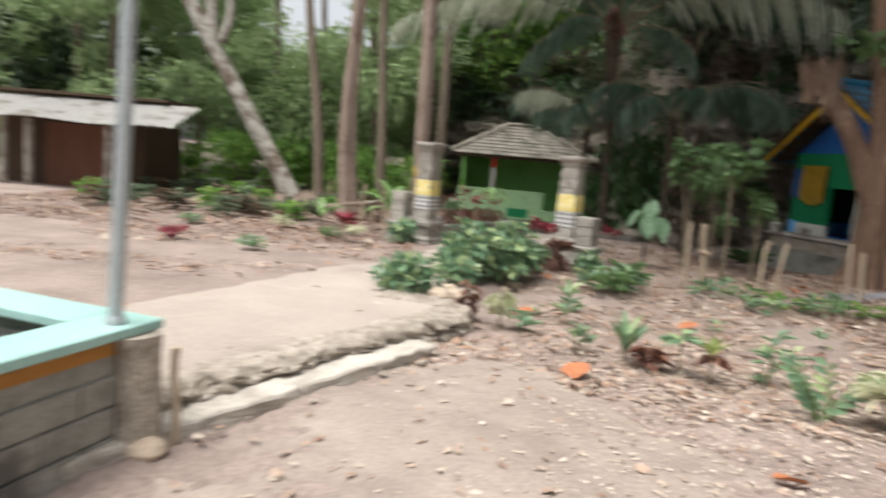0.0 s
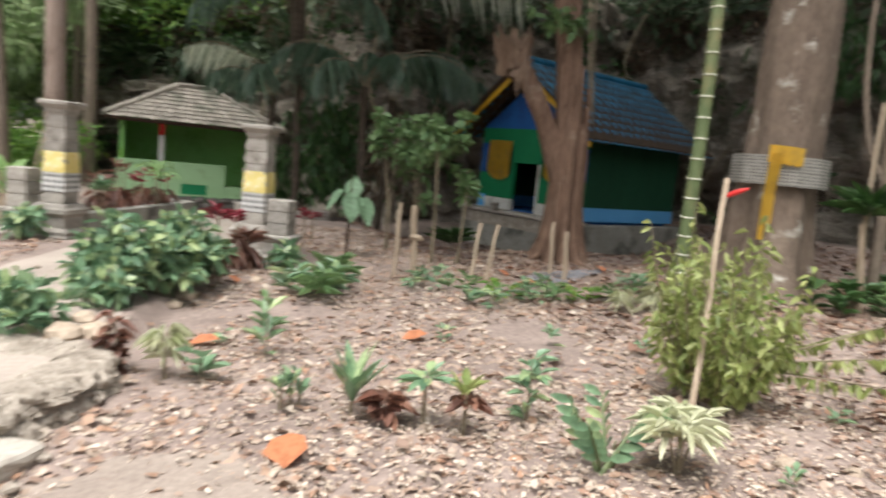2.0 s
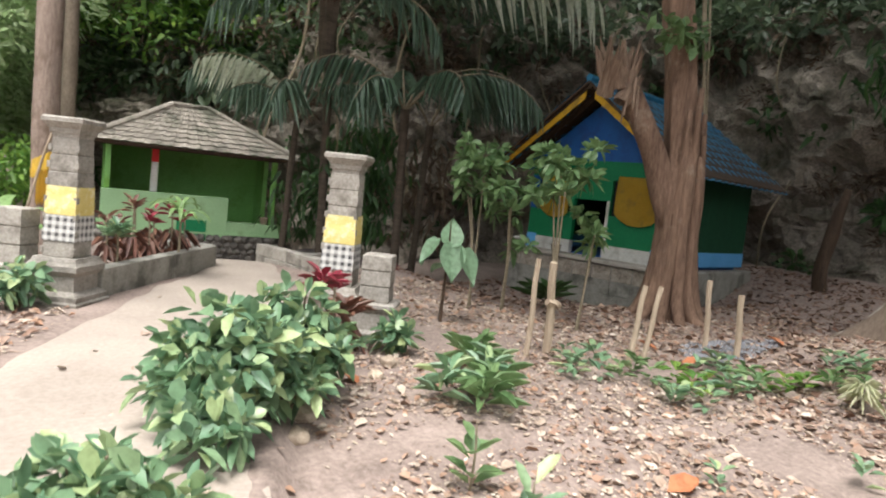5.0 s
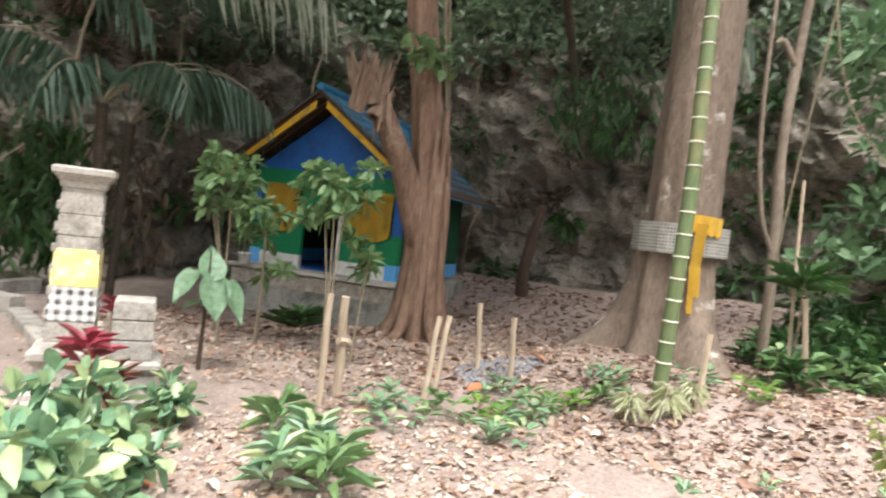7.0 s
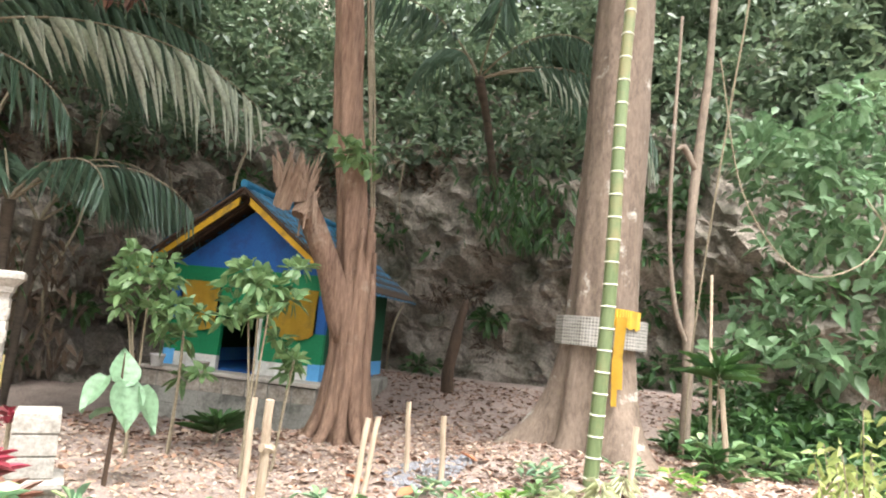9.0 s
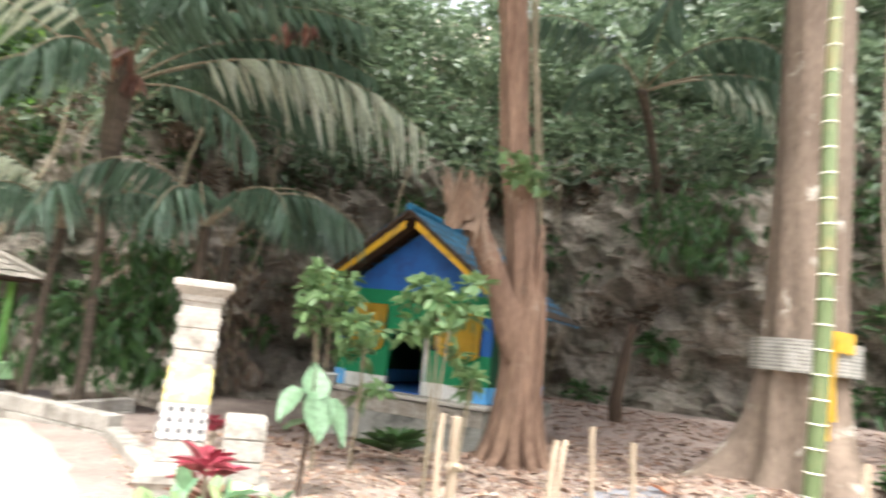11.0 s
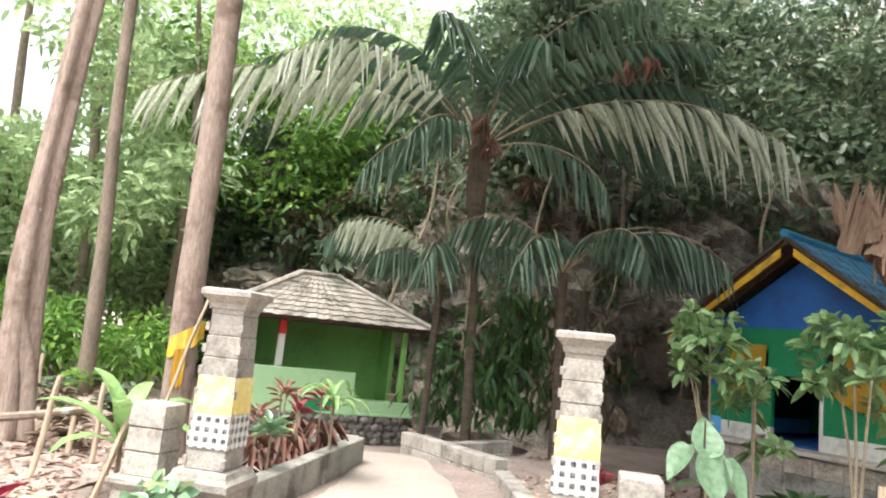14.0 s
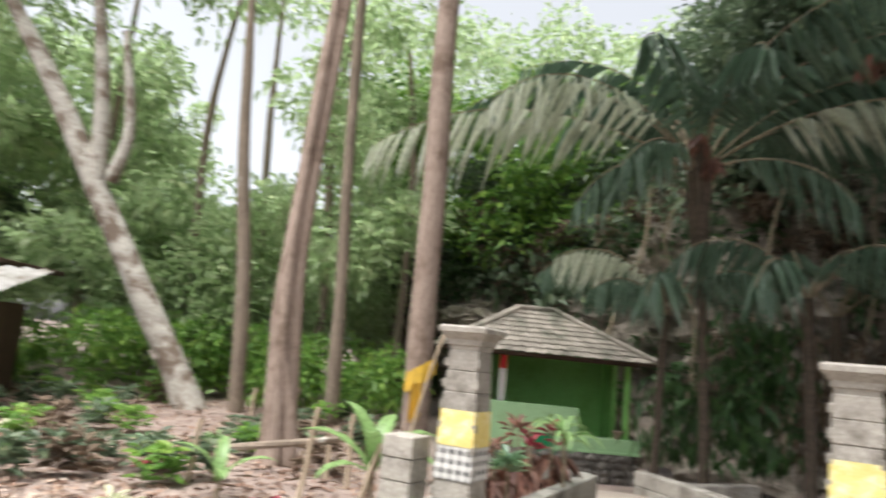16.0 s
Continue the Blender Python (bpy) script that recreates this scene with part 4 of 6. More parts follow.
def ring_cloth(r, z0, z1, a0, a1, cell, wave=0.01, tilt=0.0, ragged=0.0):
    bm = bmesh.new()
    uv = bm.loops.layers.uv.new("uv")
    n, rows = 36, 3
    def at(i, j):
        t = a0 + (a1 - a0) * i / n
        z = z0 + (z1 - z0) * j / rows + tilt * math.cos(t) + (ragged * math.sin(i * 0.8) if j == 0 else 0)
        q = r + wave * math.sin(i * 1.9) + 0.14 * math.exp(-z / 0.55) * 0 
        return Vector((0.0024 * z + q * math.cos(t), -0.008 * z + q * math.sin(t), z)), (r * t / cell, z / cell)
    g = [[(bm.verts.new(at(i, j)[0]), at(i, j)[1]) for i in range(n + 1)] for j in range(rows + 1)]
    for j in range(rows):
        for i in range(n):
            q4 = (g[j][i], g[j][i + 1], g[j + 1][i + 1], g[j + 1][i])
            fc = bm.faces.new([q[0] for q in q4])
            for lp, q in zip(fc.loops, q4):
                lp[uv].uv = q[1]
    return bm


part("cloth_band", ring_cloth(0.57, 1.62 - tg, 1.98 - tg, 0, 2 * math.pi, 0.04), POLENG_FINE, bt, "fine checked cloth band")
part("yellow_sash", ring_cloth(0.6, 1.84 - tg, 2.06 - tg, radians(206), radians(244), 1, 0.012, -0.05, 0.012), YCLOTH, bt, "knotted yellow sash")
bm = bmesh.new()
for i in range(2):
    a = radians(212 + i * 5)
    pts = [(0.63 * math.cos(a), 0.63 * math.sin(a) - 0.03, 2.0 - tg), (0.645 * math.cos(a), 0.645 * math.sin(a), 1.5 - tg), (0.69 * math.cos(a + 0.03), 0.69 * math.sin(a), 0.95 - tg + 0.2 * i)]
    for p, q in zip(pts, pts[1:]):
        w = Vector((math.sin(a), -math.cos(a), 0)) * 0.04
        vs = [bm.verts.new(Vector(p) + w), bm.verts.new(Vector(p) - w), bm.verts.new(Vector(q) - w * 0.8), bm.verts.new(Vector(q) + w * 0.8)]
        bm.faces.new(vs)
bmesh.ops.solidify(bm, geom=bm.faces[:], thickness=0.01)
part("sash_end", bm, YCLOTH, bt, "hanging yellow sash end")

# slender trees along the yard
tree("plantation_tree", [(-0.66, 15.2, -0.1, 0.21), (-0.66, 15.2, 0.4, 0.165), (-0.7, 15.2, 2.2, 0.155), (-0.72, 15.2, 4.0, 0.15), (-0.76, 15.2, 6.0, 0.14), (-0.7, 15.3, 11, 0.12)], BARK_BROWN, "straight brown tree with an orange cloth tied round it", crown_at(-0.6, 15.3, 12.3, 2.6, 1.3, 18), L_FOREST, per=50, rough=0.08)
pt = bpy.data.objects["plantation_tree"]
part("cloth", ring_cloth(0.176, 1.28, 1.5, 0, 2 * math.pi, 1, 0.007, 0.11, 0.02), YCLOTH, pt, "orange yellow cloth")
part("cloth_end", ring_cloth(0.183, 0.88, 1.3, radians(236), radians(278), 1, 0.007, 0.06, 0.03), YCLOTH, pt, "hanging cloth end")
tree("slender_tree", [(-0.55, 22.0, -0.2, 0.17), (-0.58, 22.0, 2.0, 0.15), (-0.6, 22.0, 5, 0.14), (-0.65, 22.0, 12, 0.08)], BARK_GREY, "slender grey tree behind the brown one", crown_at(-0.6, 22, 12.5, 2, 1, 20), L_FOREST, 10, per=50)
tree("twisted_tree", [(-2.32, 15.7, -0.1, 0.27), (-2.3, 15.7, 0.3, 0.19), (-2.35, 15.7, 1.2, 0.165), (-2.4, 15.7, 2.2, 0.15), (-2.38, 15.7, 3.2, 0.13), (-2.27, 15.7, 5.3, 0.125), (-2.02, 15.7, 9.5, 0.09)], BARK_BROWN, "brown tree with a twisted ribbed base", crown_at(-2.0, 15.7, 10.6, 2.4, 1.2, 14), L_FOREST, 24, 0.26, 4, per=50,
     limbs=[[(-2.1, 15.62, -0.1, 0.1), (-2.2, 15.6, 0.8, 0.08), (-2.42, 15.58, 1.6, 0.07), (-2.4, 15.6, 2.6, 0.05)]])
tree("slender_tree", [(-2.1, 20, -0.1, 0.15), (-2.2, 20, 2.5, 0.12), (-2.35, 20, 5, 0.11), (-2.5, 20, 9, 0.1), (-2.5, 20, 13, 0.06)], BARK_GREY, "slender grey forest tree", crown_at(-2.5, 20, 13, 2.2, 1.4, 14), L_FOREST, 10, per=50)
tree("slender_tree", [(-3.9, 20.2, -0.1, 0.15), (-4.1, 20.2, 2.5, 0.14), (-4.5, 20.2, 5.5, 0.12), (-4.8, 20.2, 9, 0.07)], BARK_GREY, "thin grey forest tree", None, None, 10)
tree("leaning_tree", [(-4.6, 20.2, -0.2, 0.36), (-5.0, 20.2, 0.6, 0.27), (-5.8, 20.2, 1.9, 0.24), (-7.2, 20.2, 4.2, 0.22), (-8.3, 20.3, 6.0, 0.2), (-9.8, 20.4, 8.2, 0.13)], BARK_PALE, "pale leaning forked tree at the yard's edge", crown_at(-9, 21, 10.5, 3.2, 2.0, 40, 1.0), L_FOREST, 14, per=60,
     limbs=[[(-7.2, 20.2, 4.1, 0.2), (-7.3, 20.2, 5.5, 0.17), (-7.6, 20.2, 7.2, 0.13), (-8.2, 20.2, 10, 0.07)], [(-6.9, 20.15, 4.3, 0.14), (-6.7, 20.1, 5.4, 0.12), (-7.1, 20.1, 7.4, 0.06)]])
tree("slim_tree", [(8.77, 7.62, 0.2, 0.075), (8.67, 7.62, 1.5, 0.065), (8.57, 7.67, 3.0, 0.07), (8.62, 7.62, 4.4, 0.055), (8.52, 7.52, 6.0, 0.05), (8.67, 7.52, 8.5, 0.03)], BARK_GREY, "slim mottled crooked tree below the cliff", None, None, 9, rough=0.35,
     limbs=[[(8.66, 7.62, 1.7, 0.04), (8.42, 7.8, 2.3, 0.035), (8.3, 7.9, 3.6, 0.03), (8.4, 7.9, 6.2, 0.02)], [(8.6, 7.65, 4.1, 0.04), (8.42, 7.78, 4.35, 0.045), (8.3, 7.85, 4.3, 0.02)]])



def bamboo():
    pts = spline([(6.08, 8.12, gz(6.08, 8.12) - 0.05, 0.075), (6.05, 8.05, 2.2, 0.07), (6.02, 8.05, 4.4, 0.062), (6.05, 7.95, 7.0, 0.05), (6.2, 7.8, 9.0, 0.04)], 12)
    b = thing("bamboo_pole", tuple(pts[0][:3]), "upright green bamboo culm with pale node rings", "bamboo")
    o = pts[0].copy()
    o[3] = 0
    part_mesh("culm", tube([tuple(p - o) for p in pts[::4]], 14, 8), BAMBOO, b, smooth=True)
    L = np.concatenate([[0], np.cumsum(np.linalg.norm(np.diff(pts[:, :3], axis=0), axis=1))])
    s = 0.12
    while s < L[-1]:
        q = np.array([np.interp(s, L, pts[:, k]) for k in range(4)]) - o
        q2 = np.array([np.interp(s + 0.016, L, pts[:, k]) for k in range(4)]) - o
        me = tube([(*q[:3], q[3] + 0.003), (*((q + q2) / 2)[:3], q[3] + 0.008), (*q2[:3], q[3] + 0.003)], 14, 2)
        part_mesh("node_ring", me, BAMRING, b)
        s += 0.2 + 0.012 * s
    return b


bamboo()


# ---- palms ----
def frond_mesh(L, e0, e1, n=46, leaf=0.55, width=0.04, hang=0.6):
    """A feather frond along x from the origin, rising at e0 degrees and bending over to e1: rachis and leaflets."""
    k = 40
    s = np.linspace(0, 1, k)
    el = np.radians(e0 + (e1 - e0) * s ** 1.25)
    px, pz = np.cumsum(np.cos(el)) * L / k, np.cumsum(np.sin(el)) * L / k
    def cen(t):
        t = np.clip(np.asarray(t, float), 0, 1)
        return np.stack([np.interp(t, s, px), 0.04 * L * np.sin(3 * t) * t, np.interp(t, s, pz)], -1)
    rach = tube([(*cen(t), 0.022 * (1 - 0.85 * t) + 0.003) for t in np.linspace(0, 1, 16)], 5, 1)
    t = np.repeat(np.linspace(0.24, 0.985, n), 2)
    sgn = np.tile((1.0, -1.0), n)
    p = cen(t)
    d = cen(t + 0.02) - cen(t - 0.02)
    d /= np.linalg.norm(d, axis=1, keepdims=True) + 1e-9
    ll = leaf * (0.5 + 0.75 * np.sin(np.pi * np.clip((t - 0.2) / 0.8, 0, 1)) ** 0.7) * (0.85 + 0.3 * rng.random(len(t)))
    side = np.stack([0 * t, sgn, 0 * t], -1)
    along = d * 0.5 + side * (0.62 - 0.15 * t[:, None]) - np.array((0, 0, 1.0)) * (0.25 + 0.5 * t[:, None]) + rng.normal(size=p.shape) * 0.12
    v = blades(p, along, np.cross(along, np.array((0, 0, 1.0))) + 0.2 * rng.normal(size=p.shape), ll, width * (0.8 + 0.4 * rng.random(len(t))), hang, 0.25)
    return rach, blade_mesh(v)


def palm(x, y, h, r, fronds, label, lean=(0, 0), z=None):
    g = gz(x, y) - 0.05 if z is None else z
    p = thing("palm", (x, y, g), label, "palm")
    part_mesh("trunk", tube([(0, 0, 0, r * 1.25), (lean[0] * 0.3, lean[1] * 0.3, h * 0.35, r), (lean[0] * 0.6, lean[1] * 0.6, h * 0.7, r), (lean[0], lean[1], h, r * 1.15)], 10, 8, rough=0.25), PALMBARK, p, smooth=True)
    for az, L, e0, e1, leaf, mat in fronds:
        ra, lv = frond_mesh(L, e0, e1, int(11 + 2.7 * L), leaf * 0.8, 0.046, 0.7)
        f = part_mesh("frond", ra, VINE, p)
        f.matrix_local = pose(lean[0], lean[1], h - 0.05, random.uniform(-9, 9), 0, az)
        part_mesh("frond_blade", lv, mat, f)
    return p


def hanging_dead(p, x, y, z):
    """A withered brown flower stalk or leaf caught in the crown."""
    v = np.concatenate([rosette_dead(14, 0.35)])
    part_mesh("dead_stalk", blade_mesh(v + np.array((x, y, z))), L_RUST, p, "withered rust brown stalk")


def rosette_dead(n, L):
    d = rng.normal(size=(n, 3)) * (0.4, 0.4, 0.3) + np.array((0, 0, -0.9))
    return blades(np.zeros((n, 3)) + rng.normal(size=(n, 3)) * 0.06, d, unit(n), L, 0.09, 0.1)


main_palm = palm(3.74, 17.2, 5.1, 0.078, [
    (182, 5.5, 26, -38, 0.85, L_PALM_SUNLIT), (-160, 4.3, 48, -50, 0.8, L_PALM_SUNLIT), (-38, 5.2, 36, -42, 0.95, L_PALM_SUNLIT), (-8, 5.2, 50, -15, 0.85, L_PALM), (14, 5.4, 40, -25, 0.85, L_PALM), (-22, 5.0, 66, -10, 0.85, L_PALM),
    (-128, 3.4, 74, -40, 0.7, L_PALM), (-96, 3.2, 78, -48, 0.7, L_PALM), (-66, 4.2, 74, -30, 0.8, L_PALM), (42, 5.0, 58, -25, 0.85, L_PALM), (78, 4.8, 62, -25, 0.85, L_PALM), (112, 4.8, 62, -25, 0.85, L_PALM), (150, 4.8, 54, -25, 0.85, L_PALM), (-140, 2.5, 25, -60, 0.65, L_PALM), (-50, 2.5, 15, -60, 0.65, L_PALM), (165, 4.0, 74, -20, 0.8, L_PALM), (200, 2.6, 10, -60, 0.65, L_PALM)],
    "tall feather palm with arching grey green fronds", (-0.25, 0.0))
part_mesh("crown_shaft", tube([(-0.2, 0, 3.7, 0.11), (-0.22, 0, 4.4, 0.17), (-0.25, 0, 5.1, 0.18), (-0.25, 0, 5.6, 0.06)], 12, 6, 0.15, 7, 0.4), PALMBARK, main_palm, "fibrous dark crown shaft")
hanging_dead(main_palm, -0.2, -0.3, 5.2)
hanging_dead(main_palm, -0.35, -0.25, 5.5)
hanging_dead(main_palm, 1.6, -1.35, 6.6)
hanging_dead(main_palm, 1.85, -1.6, 6.6)
palm(3.1, 17.6, 2.9, 0.06, [(182, 2.3, 68, -32, 0.55, L_PALM_SUNLIT), (208, 1.8, 48, -38, 0.5, L_PALM), (150, 2.6, 65, -40, 0.6, L_PALM), (-120, 2.2, 55, -60, 0.6, L_PALM), (-60, 2.2, 60, -50, 0.6, L_PALM), (100, 2.4, 65, -40, 0.6, L_PALM)], "young feather palm beside the shelter", (0.1, 0))
palm(5.0, 16.6, 3.1, 0.08, [(-45, 2.9, 50, -50, 0.62, L_PALM), (-20, 2.8, 60, -45, 0.6, L_PALM), (15, 2.7, 65, -45, 0.6, L_PALM), (-85, 2.3, 60, -60, 0.6, L_PALM), (170, 2.4, 65, -50, 0.6, L_PALM), (-140, 2.2, 45, -60, 0.6, L_PALM), (60, 2.4, 70, -40, 0.6, L_PALM)], "dark green clumping palm under the cliff", (-0.1, 0))
palm(5.7, 17.3, 3.3, 0.07, [(-30, 2.8, 50, -45, 0.6, L_PALM), (-70, 2.4, 65, -50, 0.6, L_PALM), (10, 2.6, 70, -45, 0.6, L_PALM), (150, 2.4, 65, -45, 0.6, L_PALM)], "dark green clumping palm under the cliff", (0.1, 0))
palm(14.2, 13.0, 2.2, 0.09, [(-55, 5.0, 25, -75, 0.7, L_PALM_SUNLIT), (-80, 4.6, 20, -75, 0.7, L_PALM), (-110, 4.0, 35, -70, 0.7, L_PALM), (-30, 4.6, 35, -70, 0.7, L_PALM), (-150, 3.6, 55, -60, 0.7, L_PALM), (60, 3.6, 60, -50, 0.7, L_PALM), (150, 3.6, 60, -50, 0.7, L_PALM)], "feather palm leaning from the cliff with hanging fronds", (-2.4, -0.4), 4.9)

# ---- woods ----
def stuff(name, centres, per, leaf, mat, label, category="foliage"):
    return tagged(part_mesh(name, blade_mesh(clumps(centres, per, *leaf)), mat), label, category, kind="stuff")


def cliff_green():
    """Shrubs and ferns that cling to the cliff, thick on its crest."""
    low, high, dry = [], [], []
    for k in range(1250):
        i = random.randrange(len(CLIFF))
        p = CLIFF[i]
        d = CLIFF[min(i + 1, len(CLIFF) - 1)] - CLIFF[max(i - 1, 0)]
        n2 = np.array((d[1], -d[0])) / np.linalg.norm(d)
        z = random.random()
        east = p[0] > 12.5 and p[1] < 12
        if k % 3 == 0:
            zz = 0.3 + 5.0 * z
            q = p - n2 * random.uniform(-0.1, 0.6)
            if k % 2 and zz < 3.2:
                pass
            elif east or random.random() < 0.3:
                low.append((q[0], q[1], zz, random.uniform(0.25, 0.6)))
            else:
                dry.append((q[0], q[1], zz + 1.0, random.uniform(0.2, 0.5)))
        else:
            zz = 5.5 + 9 * z
            low_k = 0.62 if p[1] > 24 else 1.0
            q = p + n2 * ((zz - 6.2) * 0.9 + random.uniform(-0.6, 0.3))
            high.append((q[0], q[1], zz * low_k, random.uniform(0.6, 1.25)))
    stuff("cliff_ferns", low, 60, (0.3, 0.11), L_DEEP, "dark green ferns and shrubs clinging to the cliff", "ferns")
    stuff("cliff_scrub", high, 80, (0.3, 0.13), L_SCRUB, "green scrub over the crest of the cliff", "scrub")
    stuff("dead_creeper", dry, 70, (0.22, 0.05), L_DRY, "dry brown creeper hanging on the cliff", "creeper")


cliff_green()


def crest_woods():
    """Trees and scrub that stand thick along the top of the cliff."""
    rows = []
    for k in range(620):
        i = random.randrange(60, len(CLIFF) - 60)
        p = CLIFF[i]
        d = CLIFF[i + 1] - CLIFF[i - 1]
        n2 = np.array((d[1], -d[0])) / np.linalg.norm(d)
        o = random.uniform(0.6, 6.5)
        q = p + n2 * o
        low = 0.62 if p[1] > 24 else 1.0
        rows.append((q[0], q[1], (6.3 + 1.15 * o) * low + random.uniform(-0.4, 3.6), random.uniform(0.6, 1.2)))
    stuff("crest_scrub", rows, 130, (0.28, 0.12), L_SCRUB, "dense shaded scrub and tree crowns along the cliff top", "scrub")


crest_woods()


def woods():
    near, far, deep = [], [], []
    for k in range(520):
        x, y = random.uniform(-22, -1.0), random.uniform(22, 34)
        top = 8.5 + 3.5 * noise.noise(Vector((x * 0.22, y * 0.2, 1))) + (3.0 if x < -10 else 0) - (2.0 if -8 < x < -4 else 0)
        far.append((x, y, random.uniform(0.2, 1.0) * max(1.5, top), random.uniform(0.6, 1.2)))
    for k in range(120):
        x, y = random.uniform(-20, -0.8), random.uniform(20.5, 23.5)
        deep.append((x, y, random.uniform(0.2, 1.5), random.uniform(0.35, 0.75)))
    for k in range(90):
        x, y = random.uniform(-1.5, 6), random.uniform(25.5, 30)
        near.append((x, y, random.uniform(5.0, 10.0), random.uniform(0.6, 1.2)))
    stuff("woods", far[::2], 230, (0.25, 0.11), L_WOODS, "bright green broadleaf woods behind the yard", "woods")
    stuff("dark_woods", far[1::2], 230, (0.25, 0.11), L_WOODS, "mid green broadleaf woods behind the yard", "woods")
    stuff("undergrowth", deep, 150, (0.2, 0.07), L_FOREST, "dark green undergrowth at the yard's edge", "undergrowth")
    stuff("hill_scrub", near, 150, (0.26, 0.11), L_FOREST, "green scrub above the shelter", "scrub")
    # woods that close the place to the west and behind
    ring = []
    for k in range(260):
        a = random.uniform(2.2, 5.6)
        ring.append((1 + 24 * math.cos(a), 8 + 24 * math.sin(a), random.uniform(0.3, 7), random.uniform(1.0, 1.9)))
    stuff("far_woods", ring, 60, (0.6, 0.3), L_SCRUB, "broadleaf woods round the clearing", "woods")


woods()

for k, (x, y, h) in enumerate(((-6.5, 24, 11), (-9.5, 25, 12), (-12, 23.5, 11), (-1.2, 25, 10), (-5.3, 26, 12), (-3.2, 24.5, 11), (-14, 25, 12))):
    tree("forest_tree", [(x, y, -0.1, 0.14), (x + 0.1, y, h * 0.3, 0.12), (x + 0.2 * math.sin(k), y, h * 0.65, 0.1), (x + 0.4 * math.cos(k), y, h, 0.05)], BARK_GREY, "slender grey trunk among the woods", crown_at(x, y, h, 2.0, 1.2, 12, 0.8), L_WOODS, 8, per=60)
tree("dead_stump", [(12.0, 12.7, 0.2, 0.16), (11.95, 12.7, 0.9, 0.12), (12.05, 12.65, 1.6, 0.1), (12.2, 12.6, 2.3, 0.06)], DARKWOOD, "dark dead stump against the cliff", None, None, 9, rough=0.5)
# Added leaf clumps, kept above the view, that shade the hut and cliff.
over = [(random.uniform(3.0, 14), random.uniform(10.0, 21), random.uniform(10.5, 14.0), random.uniform(0.8, 1.3)) for _ in range(700)]
over = [c for c in over if math.hypot(c[0] + 0.86, c[1] - 7.1) < (c[2] - c[3] - 1.6) / 0.74]
stuff("hut_shade_canopy", over, 72, (0.34, 0.16), L_SCRUB, "unseen leaf canopy added to shade the hut and cliff", "canopy")
# More added clumps out of view; they darken the bed and gate path.
over = [(random.uniform(-0.5, 8.5), random.uniform(7.5, 13.5), random.uniform(11.8, 14.8), random.uniform(0.8, 1.3)) for _ in range(370)]
stuff("bed_shade_canopy", over, 70, (0.34, 0.16), L_SCRUB, "unseen leaf canopy added to shade the bed and path", "canopy")
hill = [(random.uniform(-4, 9), random.uniform(31, 37), random.uniform(5, 16), random.uniform(0.8, 1.5)) for _ in range(170)]
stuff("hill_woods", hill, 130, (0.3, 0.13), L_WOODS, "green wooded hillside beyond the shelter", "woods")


# ---- small plants ----
def plant(name, x, y, leaves, mat, label, category="plant", stems=(), stem_mat=None, group="", z=None):
    """A plant: leaf blades (already placed round its foot) and stems."""
    g = gz(x, y) if z is None else z
    p = thing(name, (x, y, g), label, category, group)
    part_mesh("foliage", blade_mesh(leaves), mat, p)
    for s in stems:
        part_mesh("stem", tube(s, 6, 3), stem_mat or VINE, p)
    return p


def rosette(n, h, L, w, tilt=0.7, droop=0.35, base=0.02, at=(0, 0, 0)):
    """n strap or spoon leaves springing from one point."""
    a = np.arange(n) * 2.39996 + rng.random() * 6
    el = tilt * (0.6 + 0.8 * rng.random(n))
    d = np.stack([np.cos(a) * np.sin(el), np.sin(a) * np.sin(el), np.cos(el)], -1)
    pos = np.array(at) + np.array((0, 0, h)) * rng.random((n, 1)) + d * base
    return blades(pos, d, np.stack([-np.sin(a), np.cos(a), 0 * a], -1), L * (0.7 + 0.5 * rng.random(n)), w * (0.8 + 0.4 * rng.random(n)), droop, 0.1)


def shrub_leaves(branches, per, L, w):
    """Whorls of leaves along and at the ends of branches: rows (x, y, z)."""
    b = np.repeat(np.array(branches, float), per, axis=0)
    n = len(b)
    d = unit(n, 0.25)
    return blades(b + d * 0.03, d, unit(n) * (1, 1, 0.3), L * (0.6 + 0.6 * rng.random(n)), w * (0.7 + 0.5 * rng.random(n)), 0.25, 0.12)


def arching_leaf(L, w, e0, e1, az, at):
    """One broad leaf that rises at e0 degrees and bends over to e1, with a sunk midrib and waved edge."""
    n, m, v, f = 12, 4, [], []
    px = pz = 0.0
    for i in range(n + 1):
        t = i / n
        el = radians(e0 + (e1 - e0) * t ** 1.2)
        if i:
            px, pz = px + L / n * math.cos(el), pz + L / n * math.sin(el)
        q = w * 0.5 * (0.1 + 0.9 * math.sin(math.pi * min(1.0, 0.06 + 0.94 * t)) ** 0.6) if i < n else 0.002
        for j in range(m + 1):
            s = j / m * 2 - 1
            k = 0.28 * abs(s) * q
            x, y, z = px - k * math.sin(el), s * q, pz + k * math.cos(el) + 0.08 * q * math.sin(i * 1.9 + 3 * s)
            v.append((at[0] + x * math.cos(az) - y * math.sin(az), at[1] + x * math.sin(az) + y * math.cos(az), at[2] + z))
    for i in range(n):
        for j in range(m):
            a = i * (m + 1) + j
            f.append((a, a + 1, a + m + 2, a + m + 1))
    return raw(v, f)


